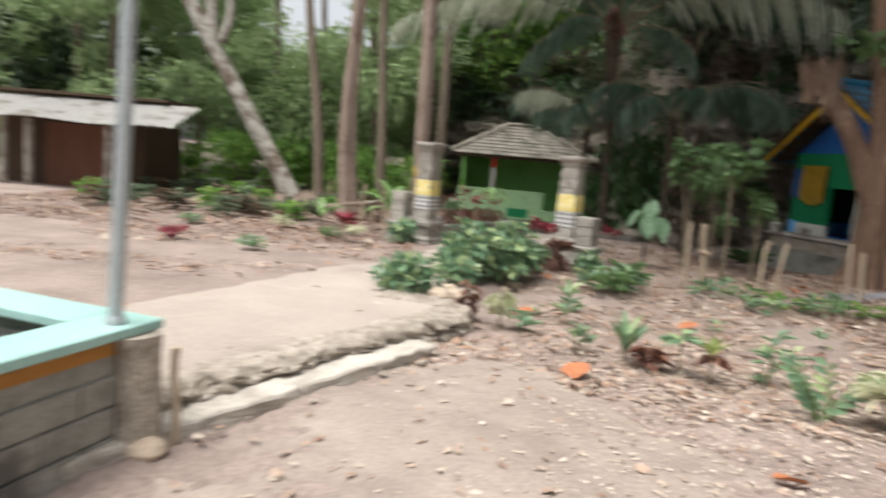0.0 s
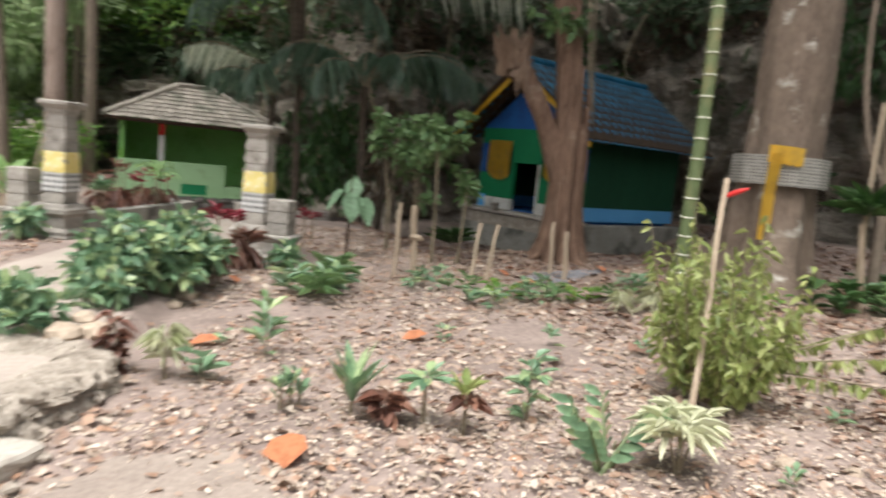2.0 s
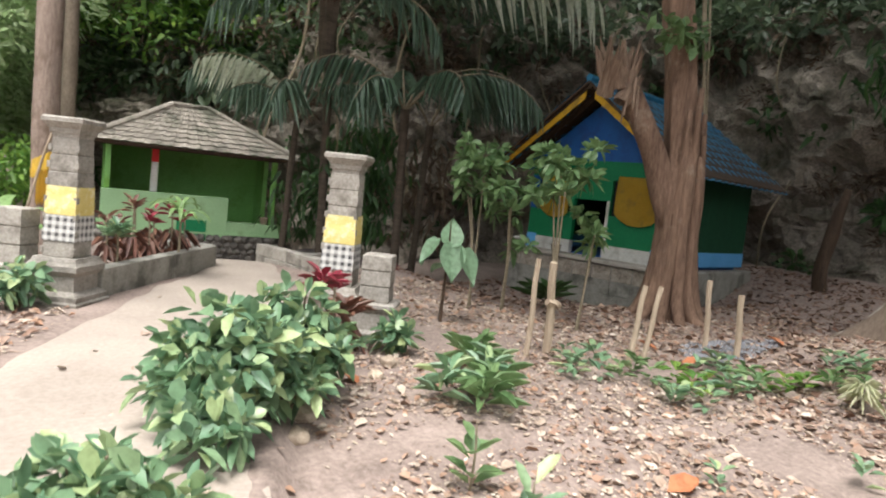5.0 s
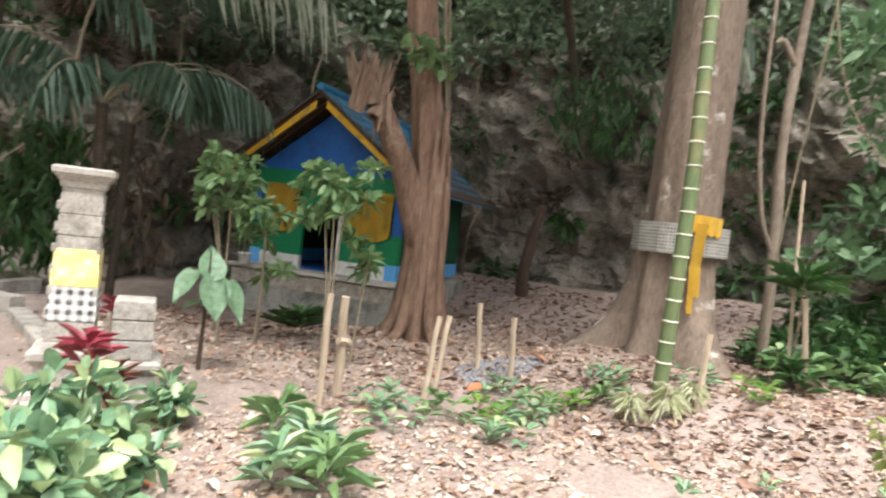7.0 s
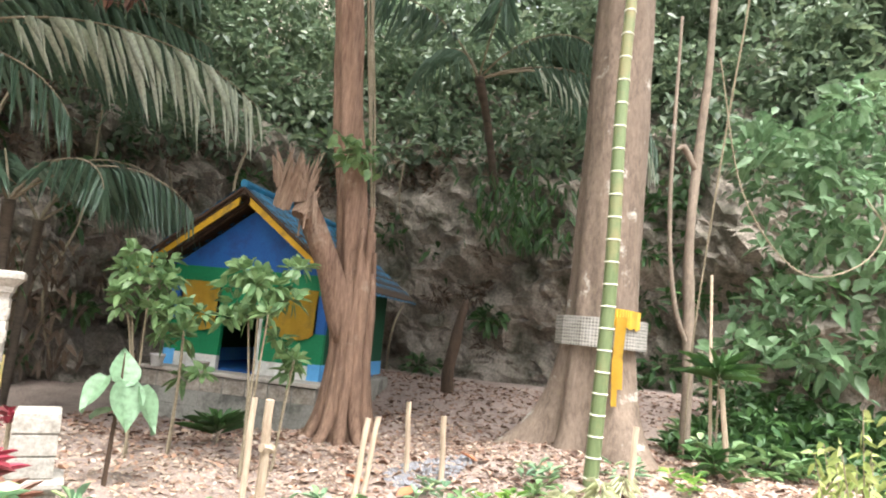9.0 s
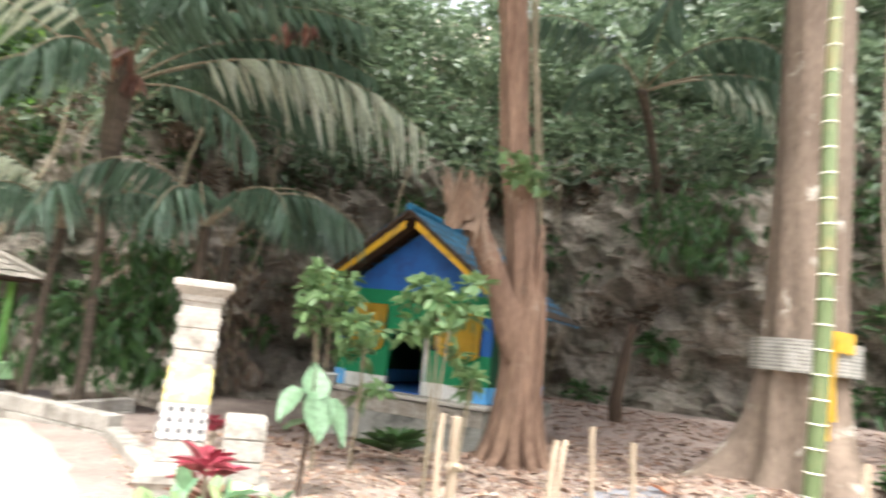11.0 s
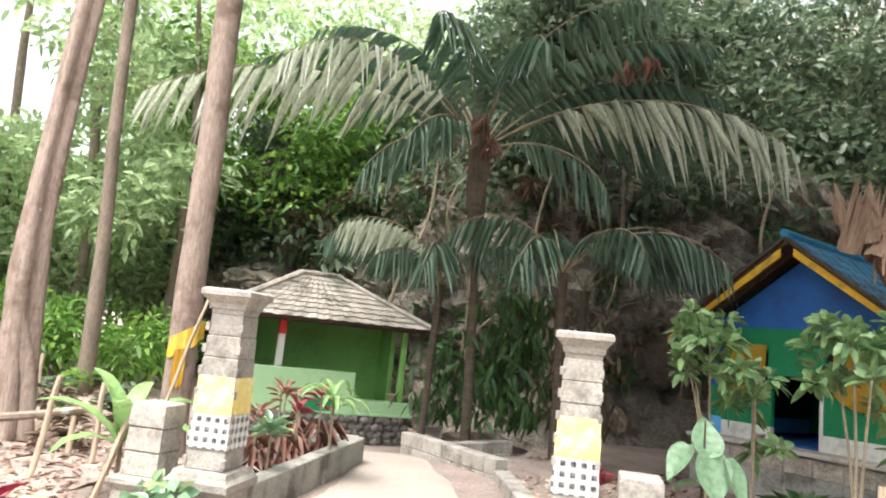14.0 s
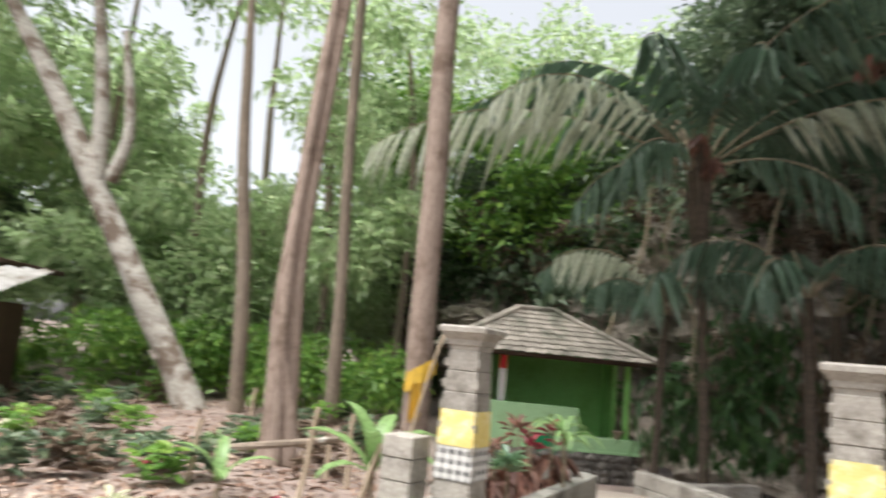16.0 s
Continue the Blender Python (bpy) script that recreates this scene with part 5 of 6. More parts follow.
def arching_plant(name, x, y, h, leaves, mat, label, z=None, r=0.02):
    """A short stem with separate arching leaves: rows (length, width, first rise, last rise, turn)."""
    p = thing(name, (x, y, gz(x, y) if z is None else z), label, "plant")
    part_mesh("stem", tube([(0, 0, -0.03, r * 1.2), (0.01, 0, h * 0.5, r), (0, 0.01, h, r * 0.7)], 8, 4), VINE, p)
    for k, (L, w, e0, e1, az) in enumerate(leaves):
        part_mesh("leaf", arching_leaf(L, w, e0, e1, radians(az), (0, 0, h * (0.75 + 0.25 * ((k * 0.618) % 1)))), mat, p, smooth=True)
    return p


def glossy_bush(x, y, r, h, n, label, name="glossy_bush"):
    tips = []
    stems = []
    for k in range(n):
        a, q = k * 2.4, r * math.sqrt((k + 0.5) / n)
        zt = h * (0.5 + 0.5 * (1 - (q / r) ** 2)) * random.uniform(0.65, 1.2)
        tips.append((q * math.cos(a), q * math.sin(a), zt))
        tips.append((q * 0.8 * math.cos(a), q * 0.8 * math.sin(a), zt * 0.72))
        if k % 3 == 0:
            stems.append([(0.25 * q * math.cos(a), 0.25 * q * math.sin(a), -0.03, 0.012), (0.5 * q * math.cos(a), 0.5 * q * math.sin(a), zt * 0.5, 0.01), (q * math.cos(a), q * math.sin(a), zt, 0.006)])
    return plant(name, x, y, shrub_leaves(tips, 9, 0.15, 0.074), L_BUSH, label, "bush", stems)


glossy_bush(0.42, 8.75, 0.38, 0.58, 36, "dense glossy green shrub beside the gate path")
glossy_bush(0.98, 9.3, 0.4, 0.56, 34, "dense glossy green shrub growing into its neighbour")
glossy_bush(0.72, 8.95, 0.34, 0.5, 22, "dense glossy green shrub between two others")
glossy_bush(-0.22, 7.55, 0.34, 0.3, 15, "low sprawling glossy shrub on the path edge")
glossy_bush(0.3, 8.3, 0.22, 0.3, 9, "low glossy green shrub by the stones")

ROWP = "plants set out in the bed"
plant("rust_plant", 0.42, 7.02, np.concatenate([rosette(60, 0.42, 0.12, 0.055, 1.2, 0.6), rosette(14, 0.1, 0.2, 0.05, 0.6, 0.5)]), L_RUST, "withered rust brown bedding plant by the kerb", stems=[[(0, 0, -0.02, 0.01), (0.02, 0, 0.2, 0.008), (0, 0.02, 0.36, 0.004)]], group=ROWP)
plant("spider_plant", 0.72, 6.9, rosette(50, 0.2, 0.16, 0.02, 1.0, 0.75, at=(0, 0, 0.12)), L_PALE, "pale cream drooping variegated plant", group=ROWP, stems=[[(0, 0, -0.02, 0.012), (0, 0, 0.15, 0.01), (0.01, 0, 0.3, 0.006)]])
plant("broadleaf_plant", 0.93, 6.83, rosette(7, 0.16, 0.22, 0.11, 0.9, 0.3), L_EAR, "small plant with a few broad blue green leaves", group=ROWP, stems=[[(0, 0, -0.02, 0.008), (0, 0, 0.1, 0.007), (0, 0, 0.18, 0.005)]])
plant("seedling", 1.4, 7.25, rosette(12, 0.34, 0.2, 0.07, 0.8, 0.3), L_BUSH, "green young broadleaf plant on a thin stem", group=ROWP, stems=[[(0, 0, -0.02, 0.008), (0.01, 0, 0.2, 0.007), (0, 0, 0.36, 0.004)]])
plant("seedling", 1.52, 7.9, rosette(11, 0.3, 0.2, 0.085, 0.8, 0.3), L_SHRUB, "green young broadleaf plant on a thin stem", group=ROWP, stems=[[(0, 0, -0.02, 0.008), (0.01, 0, 0.2, 0.007), (0, 0, 0.36, 0.004)]])
plant("seedling", 1.37, 6.2, np.concatenate([rosette(8, 0.15, 0.13, 0.05, 0.6, 0.2, at=(k * 0.06 - 0.06, 0.02 * k, 0.04)) for k in range(3)]), L_BUSH, "small clump of upright green shoots", group=ROWP, stems=[[(k * 0.06 - 0.06, 0.02 * k, -0.02, 0.01), (k * 0.06 - 0.06, 0.02 * k, 0.08, 0.009), (k * 0.06 - 0.06, 0.02 * k, 0.16, 0.006)] for k in range(3)])
plant("strap_plant", 1.7, 6.08, rosette(18, 0.12, 0.32, 0.06, 0.55, 0.15, at=(0, 0, 0.06)), L_BUSH, "fan of upright green strap leaves", group=ROWP, stems=[[(0, 0, -0.02, 0.013), (0, 0, 0.08, 0.012), (0, 0, 0.16, 0.008)]])
plant("rust_plant", 1.86, 5.95, rosette(26, 0.1, 0.18, 0.08, 1.2, 0.5, at=(0, 0, 0.05)), L_RUST, "withered reddish brown low plant", group=ROWP)
plant("rosette_plant", 2.06, 5.85, rosette(18, 0.04, 0.17, 0.05, 1.2, 0.25, at=(0, 0, 0.27)), L_BUSH, "small green rosette on a bare stem", group=ROWP, stems=[[(0, 0, -0.02, 0.012), (0, 0, 0.12, 0.01), (0, 0, 0.28, 0.009)]])
plant("rust_plant", 2.25, 5.7, np.concatenate([rosette(14, 0.05, 0.16, 0.06, 0.8, 0.8, at=(0, 0, 0.15))]), L_RUST, "plant with a skirt of dead brown leaves", group=ROWP, stems=[[(0, 0, -0.02, 0.014), (0, 0, 0.15, 0.012), (0, 0, 0.24, 0.008)]])
plant("rosette_plant", 2.25, 5.72, rosette(10, 0.05, 0.2, 0.05, 0.7, 0.2, at=(0, 0, 0.2)), L_YELLOWGREEN, "yellow green fresh tuft over dead leaves", group=ROWP)
plant("seedling", 2.74, 5.82, rosette(22, 0.4, 0.17, 0.06, 0.9, 0.4), L_BUSH, "straggling green bedding plant", group=ROWP, stems=[[(0, 0, -0.02, 0.008), (0.02, 0.02, 0.2, 0.007), (0, 0, 0.4, 0.004)]])
zz = np.concatenate([rosette(1, 0, 0.01, 0.01)] + [blades(np.array([(0.03 * k, 0.02 * k, 0.03)]) + np.linspace(0.2, 1, 10)[:, None] * np.array([(0.28 * math.cos(k * 1.9), 0.2 * math.sin(k * 1.9), 0.3)]), np.array([(math.cos(k * 1.9) + 0.9 * (-1) ** j * math.sin(k * 1.9), math.sin(k * 1.9) - 0.9 * (-1) ** j * math.cos(k * 1.9), 0.5) for j in range(10)]), np.array([(0.2, 0.1, 1.0)] * 10) + 0, 0.13, 0.05, 0.1) for k in range(6)])
plant("zamia_plant", 2.74, 5.1, zz, L_BUSH, "glossy dark green plant with feathered fleshy stems", group=ROWP, stems=[[(0.03 * k, 0.02 * k, -0.02, 0.014), (0.03 * k + 0.14 * math.cos(k * 1.9), 0.02 * k + 0.1 * math.sin(k * 1.9), 0.17, 0.01), (0.03 * k + 0.28 * math.cos(k * 1.9), 0.02 * k + 0.2 * math.sin(k * 1.9), 0.33, 0.005)] for k in range(6)], stem_mat=BAMBOO)
plant("variegated_plant", 3.17, 4.98, np.concatenate([rosette(26, 0.08, 0.2, 0.035, 1.1, 0.45, at=(0.1 * math.cos(k), 0.1 * math.sin(k), 0.24)) for k in range(5)]), L_PALE, "cream and green variegated bedding plant", group=ROWP, stems=[[(0, 0, -0.02, 0.008), (0.05 * math.cos(k), 0.05 * math.sin(k), 0.14, 0.006), (0.1 * math.cos(k), 0.1 * math.sin(k), 0.26, 0.005)] for k in range(5)])
for px, py, sc in ((3.25, 6.5, 0.8), (3.9, 7.3, 0.7), (4.6, 6.9, 0.6), (3.0, 7.6, 0.5), (1.15, 7.6, 0.5), (5.2, 6.2, 0.7), (3.7, 4.7, 0.5), (4.9, 5.3, 0.6)):
    plant("seedling", px, py, rosette(9, 0.18 * sc, 0.2 * sc, 0.08 * sc, 0.9, 0.3), L_BUSH, "small green seedling in leaf litter", group=ROWP)
for px, py, sc in ((2.2, 8.75, 1.0), (1.98, 8.95, 0.8), (2.55, 9.55, 1.0), (2.4, 9.1, 0.9)):
    plant("strap_plant", px, py, np.concatenate([rosette(10, 0.16, 0.34 * sc, 0.055, 0.85, 0.45, at=(0.1 * k - 0.1, 0.07 * k, 0.05)) for k in range(3)]), L_BUSH if sc < 1 else L_SHRUB, "clump of arching green strap leaves", group=ROWP)
WEED = "low weeds by the stakes"
for k, (px, py) in enumerate(((3.75, 9.75), (4.0, 9.3), (4.3, 8.95), (3.95, 8.65), (4.6, 8.8), (4.9, 8.9), (5.2, 8.7), (5.0, 9.3), (3.5, 9.4), (5.6, 8.4), (6.5, 7.3), (5.9, 8.6), (6.6, 7.9))):
    plant("weed", px, py, np.concatenate([rosette(7, 0.14, 0.17, 0.06, 1.0, 0.35, at=(0.16 * math.cos(j * 2 + k), 0.14 * math.sin(j * 2 + k), 0.02)) for j in range(4)]), (L_BUSH, L_SHRUB, L_FOREST, L_BUSH)[k % 4], "low green leafy weeds among dead leaves", group=WEED)
for px, py, sc in ((5.6, 7.9, 1.0), (5.85, 7.75, 0.8), (5.35, 8.15, 0.8)):
    plant("straw_clump", px, py, rosette(60, 0.14, 0.2 * sc, 0.018, 1.1, 0.7, at=(0, 0, 0.1)), L_PALE, "pale straw coloured drooping grass clump", group="straw clumps")
EAST = "leafy plants at the cliff foot"
for k in range(34):
    px, py = 7.2 + 5.5 * random.random(), 2.5 + 5.3 * random.random()
    if abs(px - 7.87) < 0.9 and py > 7.6:
        continue
    plant("cliff_foot_plant", px, py, np.concatenate([rosette(10, 0.25, 0.28, 0.11, 0.9, 0.4, at=(0.2 * math.cos(j * 2.1), 0.2 * math.sin(j * 2.1), 0.03)) for j in range(4)]), (L_DEEP, L_BUSH, L_SHRUB)[k % 3], "dark green leafy plant at the cliff foot", group=EAST)

# broad-leaved plant before the hut
ear = thing("taro_plant", (3.2, 11.4, gz(3.2, 11.4)), "tall plant with four broad pale green leaves", "plant")
part_mesh("stem", tube([(0, 0, -0.03, 0.022), (0.01, 0, 0.4, 0.018), (0.02, 0, 0.75, 0.012), (0.0, -0.02, 1.1, 0.006)], 7, 4), DARKWOOD, ear)
for k, (dx, dy, dz, az, tl, s) in enumerate(((0.03, -0.03, 0.86, 65, 5, 0.3), (-0.12, 0.04, 0.86, -170, 110, 0.28), (0.03, -0.06, 0.82, -110, 125, 0.34), (0.16, -0.1, 0.78, -70, 122, 0.34), (0.0, 0.08, 0.6, 100, 80, 0.2))):
    bm = bmesh.new()
    n, m = 8, 6
    rows = []
    for i in range(n + 1):
        t = i / n
        w = s * 0.42 * math.sin(math.pi * min(1, 0.1 + 0.9 * t) ** 0.75) if i < n else 0.004
        rows.append([bm.verts.new((s * 1.25 * t - 0.05, w * (j / m * 2 - 1), 0.035 * abs(j / m * 2 - 1) - 0.12 * t * t * s + 0.006 * math.sin(j * 3 + i))) for j in range(m + 1)])
    for i in range(n):
        for j in range(m):
            bm.faces.new((rows[i][j], rows[i + 1][j], rows[i + 1][j + 1], rows[i][j + 1]))
    lf = part("leaf", bm, L_EAR, ear, smooth=True)
    lf.matrix_local = pose(dx, dy, dz, 0, tl - 60, az)


def spiky(x, y, h, mat, label, z=None, name="cordyline", n=24, L=0.3, skirt=True, w=0.06):
    lv = rosette(n, 0.12, L, w, 0.85, 0.35, at=(0, 0, h - 0.1))
    p = plant(name, x, y, lv, mat, label, "plant", [[(0, 0, -0.02, 0.014), (0.01, 0, h * 0.5, 0.012), (0, 0, h, 0.01)]], z=z)
    if skirt:
        part_mesh("dead_leaves", blade_mesh(rosette(22, h * 0.45, 0.22, 0.05, 1.7, 0.9, at=(0, 0, 0.12))), L_RUST, p, "hanging dead brown leaves")
    return p


spiky(1.32, 9.85, 0.66, L_RED, "red cordyline with dead lower leaves by the pillar", n=16, L=0.22)
spiky(1.56, 10.25, 0.6, L_RED, "red cordyline with dead lower leaves by the pillar", n=14, L=0.2)
spiky(1.72, 10.35, 0.34, L_RUST, "dark withered maroon plant", n=30)
spiky(2.75, 12.1, 0.5, L_RED, "bright pink red cordyline behind the gate", skirt=False, n=12, L=0.17)
spiky(2.95, 12.4, 0.45, L_RED, "bright pink red cordyline behind the gate", skirt=False, n=12, L=0.17)
spiky(-1.6, 11.5, 0.35, L_RED, "small red leaved plant in the yard", skirt=False)
for px, py, hh in ((0.0, 13.2, 0.6), (0.28, 13.6, 0.75), (0.5, 14.1, 0.55), (0.8, 14.5, 0.7), (0.62, 14.9, 0.6), (0.35, 14.4, 0.7), (1.0, 14.85, 0.55), (0.15, 13.9, 0.5)):
    spiky(px, py, hh, L_RED if px > 0.4 else L_RUST, "cordyline among dead rust brown leaves in the planter", z=0.22, n=9, L=0.2)
arching_plant("dracaena", 0.85, 14.1, 0.72, [(0.42 + 0.12 * math.sin(k * 2.2), 0.06, 78 - 30 * ((k * 0.37) % 1), -35 - 35 * ((k * 0.53) % 1), k * 137.5) for k in range(20)], L_BANANA, "green dracaena with arching strap leaves in the planter", z=0.22, r=0.015)
spiky(0.1, 13.0, 0.5, L_BUSH, "grey green bushy plant in the planter", z=0.22, name="planter_shrub", n=40, L=0.2, skirt=False)
tagged(part_mesh("planter_soil", raw([(-0.15, 12.7, 0.26), (1.36, 15.05, 0.2), (0.3, 15.65, 0.2), (-0.7, 13.4, 0.24), (0.2, 14.1, 0.3)], [(0, 1, 4), (1, 2, 4), (2, 3, 4), (3, 0, 4)]), SOIL), "dark earth heaped in the planter", "soil", kind="structure")


# plumeria-like shrubs before the hut
def standard_shrub(x, y, tips, label, group):
    lv = shrub_leaves([t for t in tips for _ in range(2)], 10, 0.17, 0.075)
    st = []
    for k in range(3):
        t = tips[k * len(tips) // 3]
        st.append([(0.04 * k - 0.04, 0.03 * k, -0.03, 0.014), (t[0] * 0.3, t[1] * 0.3, t[2] * 0.5, 0.012), (t[0], t[1], t[2], 0.008)])
    return plant("standard_shrub", x, y, lv, L_SHRUB, label, "shrub", st, group=group)


random.seed(5)
def shrub_tips(r, z0, z1, n):
    return [(random.uniform(-r, r), random.uniform(-r, r), random.uniform(z0, z1)) for _ in range(n)]


standard_shrub(4.15, 12.35, shrub_tips(0.3, 1.4, 2.1, 18), "tall thin stemmed green shrub before the hut", "leafy shrubs by the hut")
standard_shrub(4.55, 12.2, shrub_tips(0.2, 1.2, 1.7, 5) + shrub_tips(0.2, 0.7, 0.9, 2), "thin green shrub before the hut", "leafy shrubs by the hut")
standard_shrub(4.32, 10.95, shrub_tips(0.27, 1.45, 2.05, 18), "tall thin stemmed green shrub with drooping leaves", "leafy shrubs by the hut")
standard_shrub(4.7, 10.9, shrub_tips(0.16, 0.95, 1.35, 5), "sparse thin stemmed green shrub", "leafy shrubs by the hut")
spiky(5.2, 12.2, 0.2, L_DEEP, "dark strap leaved plant at the foot of the platform", name="strap_plant", n=36, L=0.5, skirt=False)


# wilting shrub tied to a stake
def wilting_shrub():
    g = gz(4.25, 5.8)
    p = thing("wilting_shrub", (4.25, 5.8, g), "wilting yellow green shrub with many upright shoots", "shrub")
    ps, al = [], []
    for k in range(58):
        a, r = k * 2.4, 0.6 * math.sqrt(k / 58)
        top = np.array((r * math.cos(a) * 0.95, r * math.sin(a) * 0.95, random.uniform(0.6, 1.3) - 0.3 * r + (0.28 if k % 7 == 0 else 0)))
        foot = np.array((0.12 * math.cos(a), 0.12 * math.sin(a), 0.05))
        part_mesh("shoot", tube([(*foot, 0.009), (*(foot * 0.5 + top * 0.5 + np.array((0.04 * math.cos(a), 0.04 * math.sin(a), -0.05))), 0.006), (*top, 0.003)], 5, 3), VINE, p)
        for s in np.linspace(0.2, 1.0, 34):
            ps.append(foot * (1 - s) + top * s + np.array((0.04 * math.cos(a), 0.04 * math.sin(a), -0.05)) * 4 * s * (1 - s))
            al.append(np.array((random.gauss(0, 1), random.gauss(0, 1), -0.35 + random.gauss(0, 0.5))))
    for k in range(3):
        tip = np.array((1.1, -0.55 - 0.15 * k, 0.75 - 0.22 * k))
        part_mesh("shoot", tube([(0, 0, 0.3, 0.01), (0.5, -0.3, 0.5 - 0.1 * k, 0.008), (*tip, 0.003)], 5, 4), VINE, p)
        for s in np.linspace(0.3, 1, 46):
            ps.append(np.array((0, 0, 0.3)) * (1 - s) + tip * s)
            al.append(np.array((random.gauss(0.3, 0.6), random.gauss(-0.2, 0.6), -0.7)))
    part_mesh("foliage", blade_mesh(blades(np.array(ps), np.array(al), unit(len(ps)), 0.085, 0.037, 0.35)), L_YELLOWGREEN, p)


wilting_shrub()


# ---- stakes ----
def stake(x, y, top, dx=0.0, dy=0.0, r=0.028, group="wooden stakes in the bed", label="rough peeled wooden stake driven into the bed"):
    g = gz(x, y)
    s = thing("stake", (x, y, g), label, "stake", group)
    h = top - g
    part_mesh("shaft", tube([(0, 0, -0.06, r * 1.05), (dx * 0.4 + 0.01, dy * 0.4, h * 0.4, r), (dx * 0.75 - 0.008, dy * 0.75, h * 0.75, r * 0.95), (dx, dy, h, r * 0.95)], 8, 4, rough=0.25, seed=x), STAKEM, s)
    return s


stake(3.44, 10.12, 0.97, 0.03, 0.02, 0.025)
st2 = stake(3.74, 10.2, 0.94, -0.09, -0.06, 0.04)
part_mesh("knot", tube([(-0.1, -0.04, 0.5, 0.035), (0.0, -0.05, 0.48, 0.04), (0.06, -0.04, 0.46, 0.02)], 6, 3, rough=0.4), STAKEM, st2)
stake(4.25, 9.65, 0.83, 0.07, -0.04, 0.027)
stake(4.5, 9.72, 0.81, 0.11, -0.03, 0.025)
stake(5.58, 9.9, 0.86, 0.0, 0.05, 0.028)
stake(5.5, 9.45, 0.79, -0.03, 0.02, 0.03)
stake(5.82, 7.7, 0.93, 0.05, -0.03, 0.032)
ts = stake(3.76, 5.5, 1.6, 0.4, 0.36, 0.02, "", "long thin bamboo stake with a red tie")
part_mesh("red_tie", tube([(0.37, 0.33, 1.46, 0.012), (0.42, 0.27, 1.5, 0.016), (0.46, 0.22, 1.53, 0.006)], 6, 3, rough=0.5), RED, ts, "knotted red plastic tie")
for px, py, tp, dx in ((-1.75, 13.9, 0.95, 0.1), (-1.2, 13.2, 0.75, 0.22), (-1.35, 14.6, 0.85, 0.0), (-2.9, 14.2, 0.7, 0.05), (-2.4, 17.5, 0.9, 0.0), (-3.2, 18.0, 0.8, 0.06)):
    stake(px, py, tp, dx, 0.04, 0.026, "stakes beyond the gate")
st = stake(-0.95, 13.2, 1.75, 0.42, 0, 0.014, "", "thin tall leaning cane behind the low pillar")
lg = thing("log", (-2.3, 14.9, 0.42), "pale fallen log propped across the yard's edge", "log")
part_mesh("trunk", tube([(-0.9, 0, -0.16, 0.04), (0, 0.05, -0.02, 0.045), (0.9, 0, 0.14, 0.035)], 8, 5, rough=0.3), BARK_GREY, lg)
part_mesh("prop", tube([(-0.5, 0, -0.5, 0.03), (-0.5, 0, -0.2, 0.03), (-0.5, 0, 0.0, 0.025)], 6, 3), STAKEM, lg)
part_mesh("prop", tube([(0.7, 0, -0.5, 0.03), (0.7, 0, -0.2, 0.03), (0.7, 0, 0.05, 0.025)], 6, 3), STAKEM, lg)
arching_plant("banana_plant", -1.05, 13.35, 0.5, [(0.85, 0.2, 62, -12, 172), (0.8, 0.19, 68, -25, 20), (0.75, 0.18, 58, -30, -35), (0.7, 0.17, 82, 20, 140), (0.7, 0.17, 80, 10, 70), (0.6, 0.16, 40, -45, -150), (0.65, 0.16, 75, -5, -95)], L_BANANA, "young banana like plant with long arching leaves")
arching_plant("banana_plant", -2.45, 13.6, 0.2, [(0.6, 0.13, 60, -15, 10), (0.55, 0.12, 70, 0, 190), (0.5, 0.12, 55, -30, -70), (0.5, 0.12, 80, 10, 100)], L_BANANA, "young plant with a few long green leaves")
glossy_bush(-0.72, 12.0, 0.2, 0.42, 10, "small green shrub against the low pillar")
glossy_bush(2.12, 10.25, 0.14, 0.3, 6, "small pale shrub at the foot of the low pillar")
for k, (px, py) in enumerate(((-2.6, 9.9), (-3.8, 10.1), (-1.9, 11.9), (-2.9, 12.6), (-4.4, 12.2), (-3.4, 14.6), (-5.0, 14.5), (-1.6, 12.6), (-4.0, 16.0), (-2.0, 17.2), (-3.3, 16.6), (-5.8, 16.2))):
    plant("weed", px, py, np.concatenate([rosette(12, 0.12, 0.17, 0.06, 1.0, 0.35, at=(0.1 * math.cos(j * 2 + k), 0.1 * math.sin(j * 2 + k), 0.02)) for j in range(3)]), (L_BUSH, L_RED, L_SHRUB, L_PALE)[k % 4 if k % 4 != 1 or k < 6 else 0], "low leafy plant in the littered yard", group="low plants in the yard")

for k in range(46):
    px, py = random.uniform(-8.0, -1.3), random.uniform(13.8, 21.0)
    plant("yard_plant", px, py, np.concatenate([rosette(14, 0.3, 0.22, 0.08, 1.0, 0.4, at=(0.16 * math.cos(j * 2.1 + k), 0.16 * math.sin(j * 2.1 + k), 0.05)) for j in range(4)]), (L_SCRUB, L_SCRUB, L_DRY, L_FOREST)[k % 4], "straggling leafy plant among cut stalks" if k % 4 != 2 else "dead brown plant among cut stalks", group="straggling plants in the yard")

# plant with hanging leaves and props at the cliff foot
spiky(7.7, 7.15, 1.15, L_DEEP, "leafy plant with long hanging leaves tied to canes", name="dracaena", n=60, L=0.55, skirt=False)
stake(7.6, 7.0, 1.3, -0.05, 0.1, 0.03, "canes at the cliff foot")
stake(7.75, 7.2, 2.6, 0.1, 0.1, 0.018, "canes at the cliff foot")


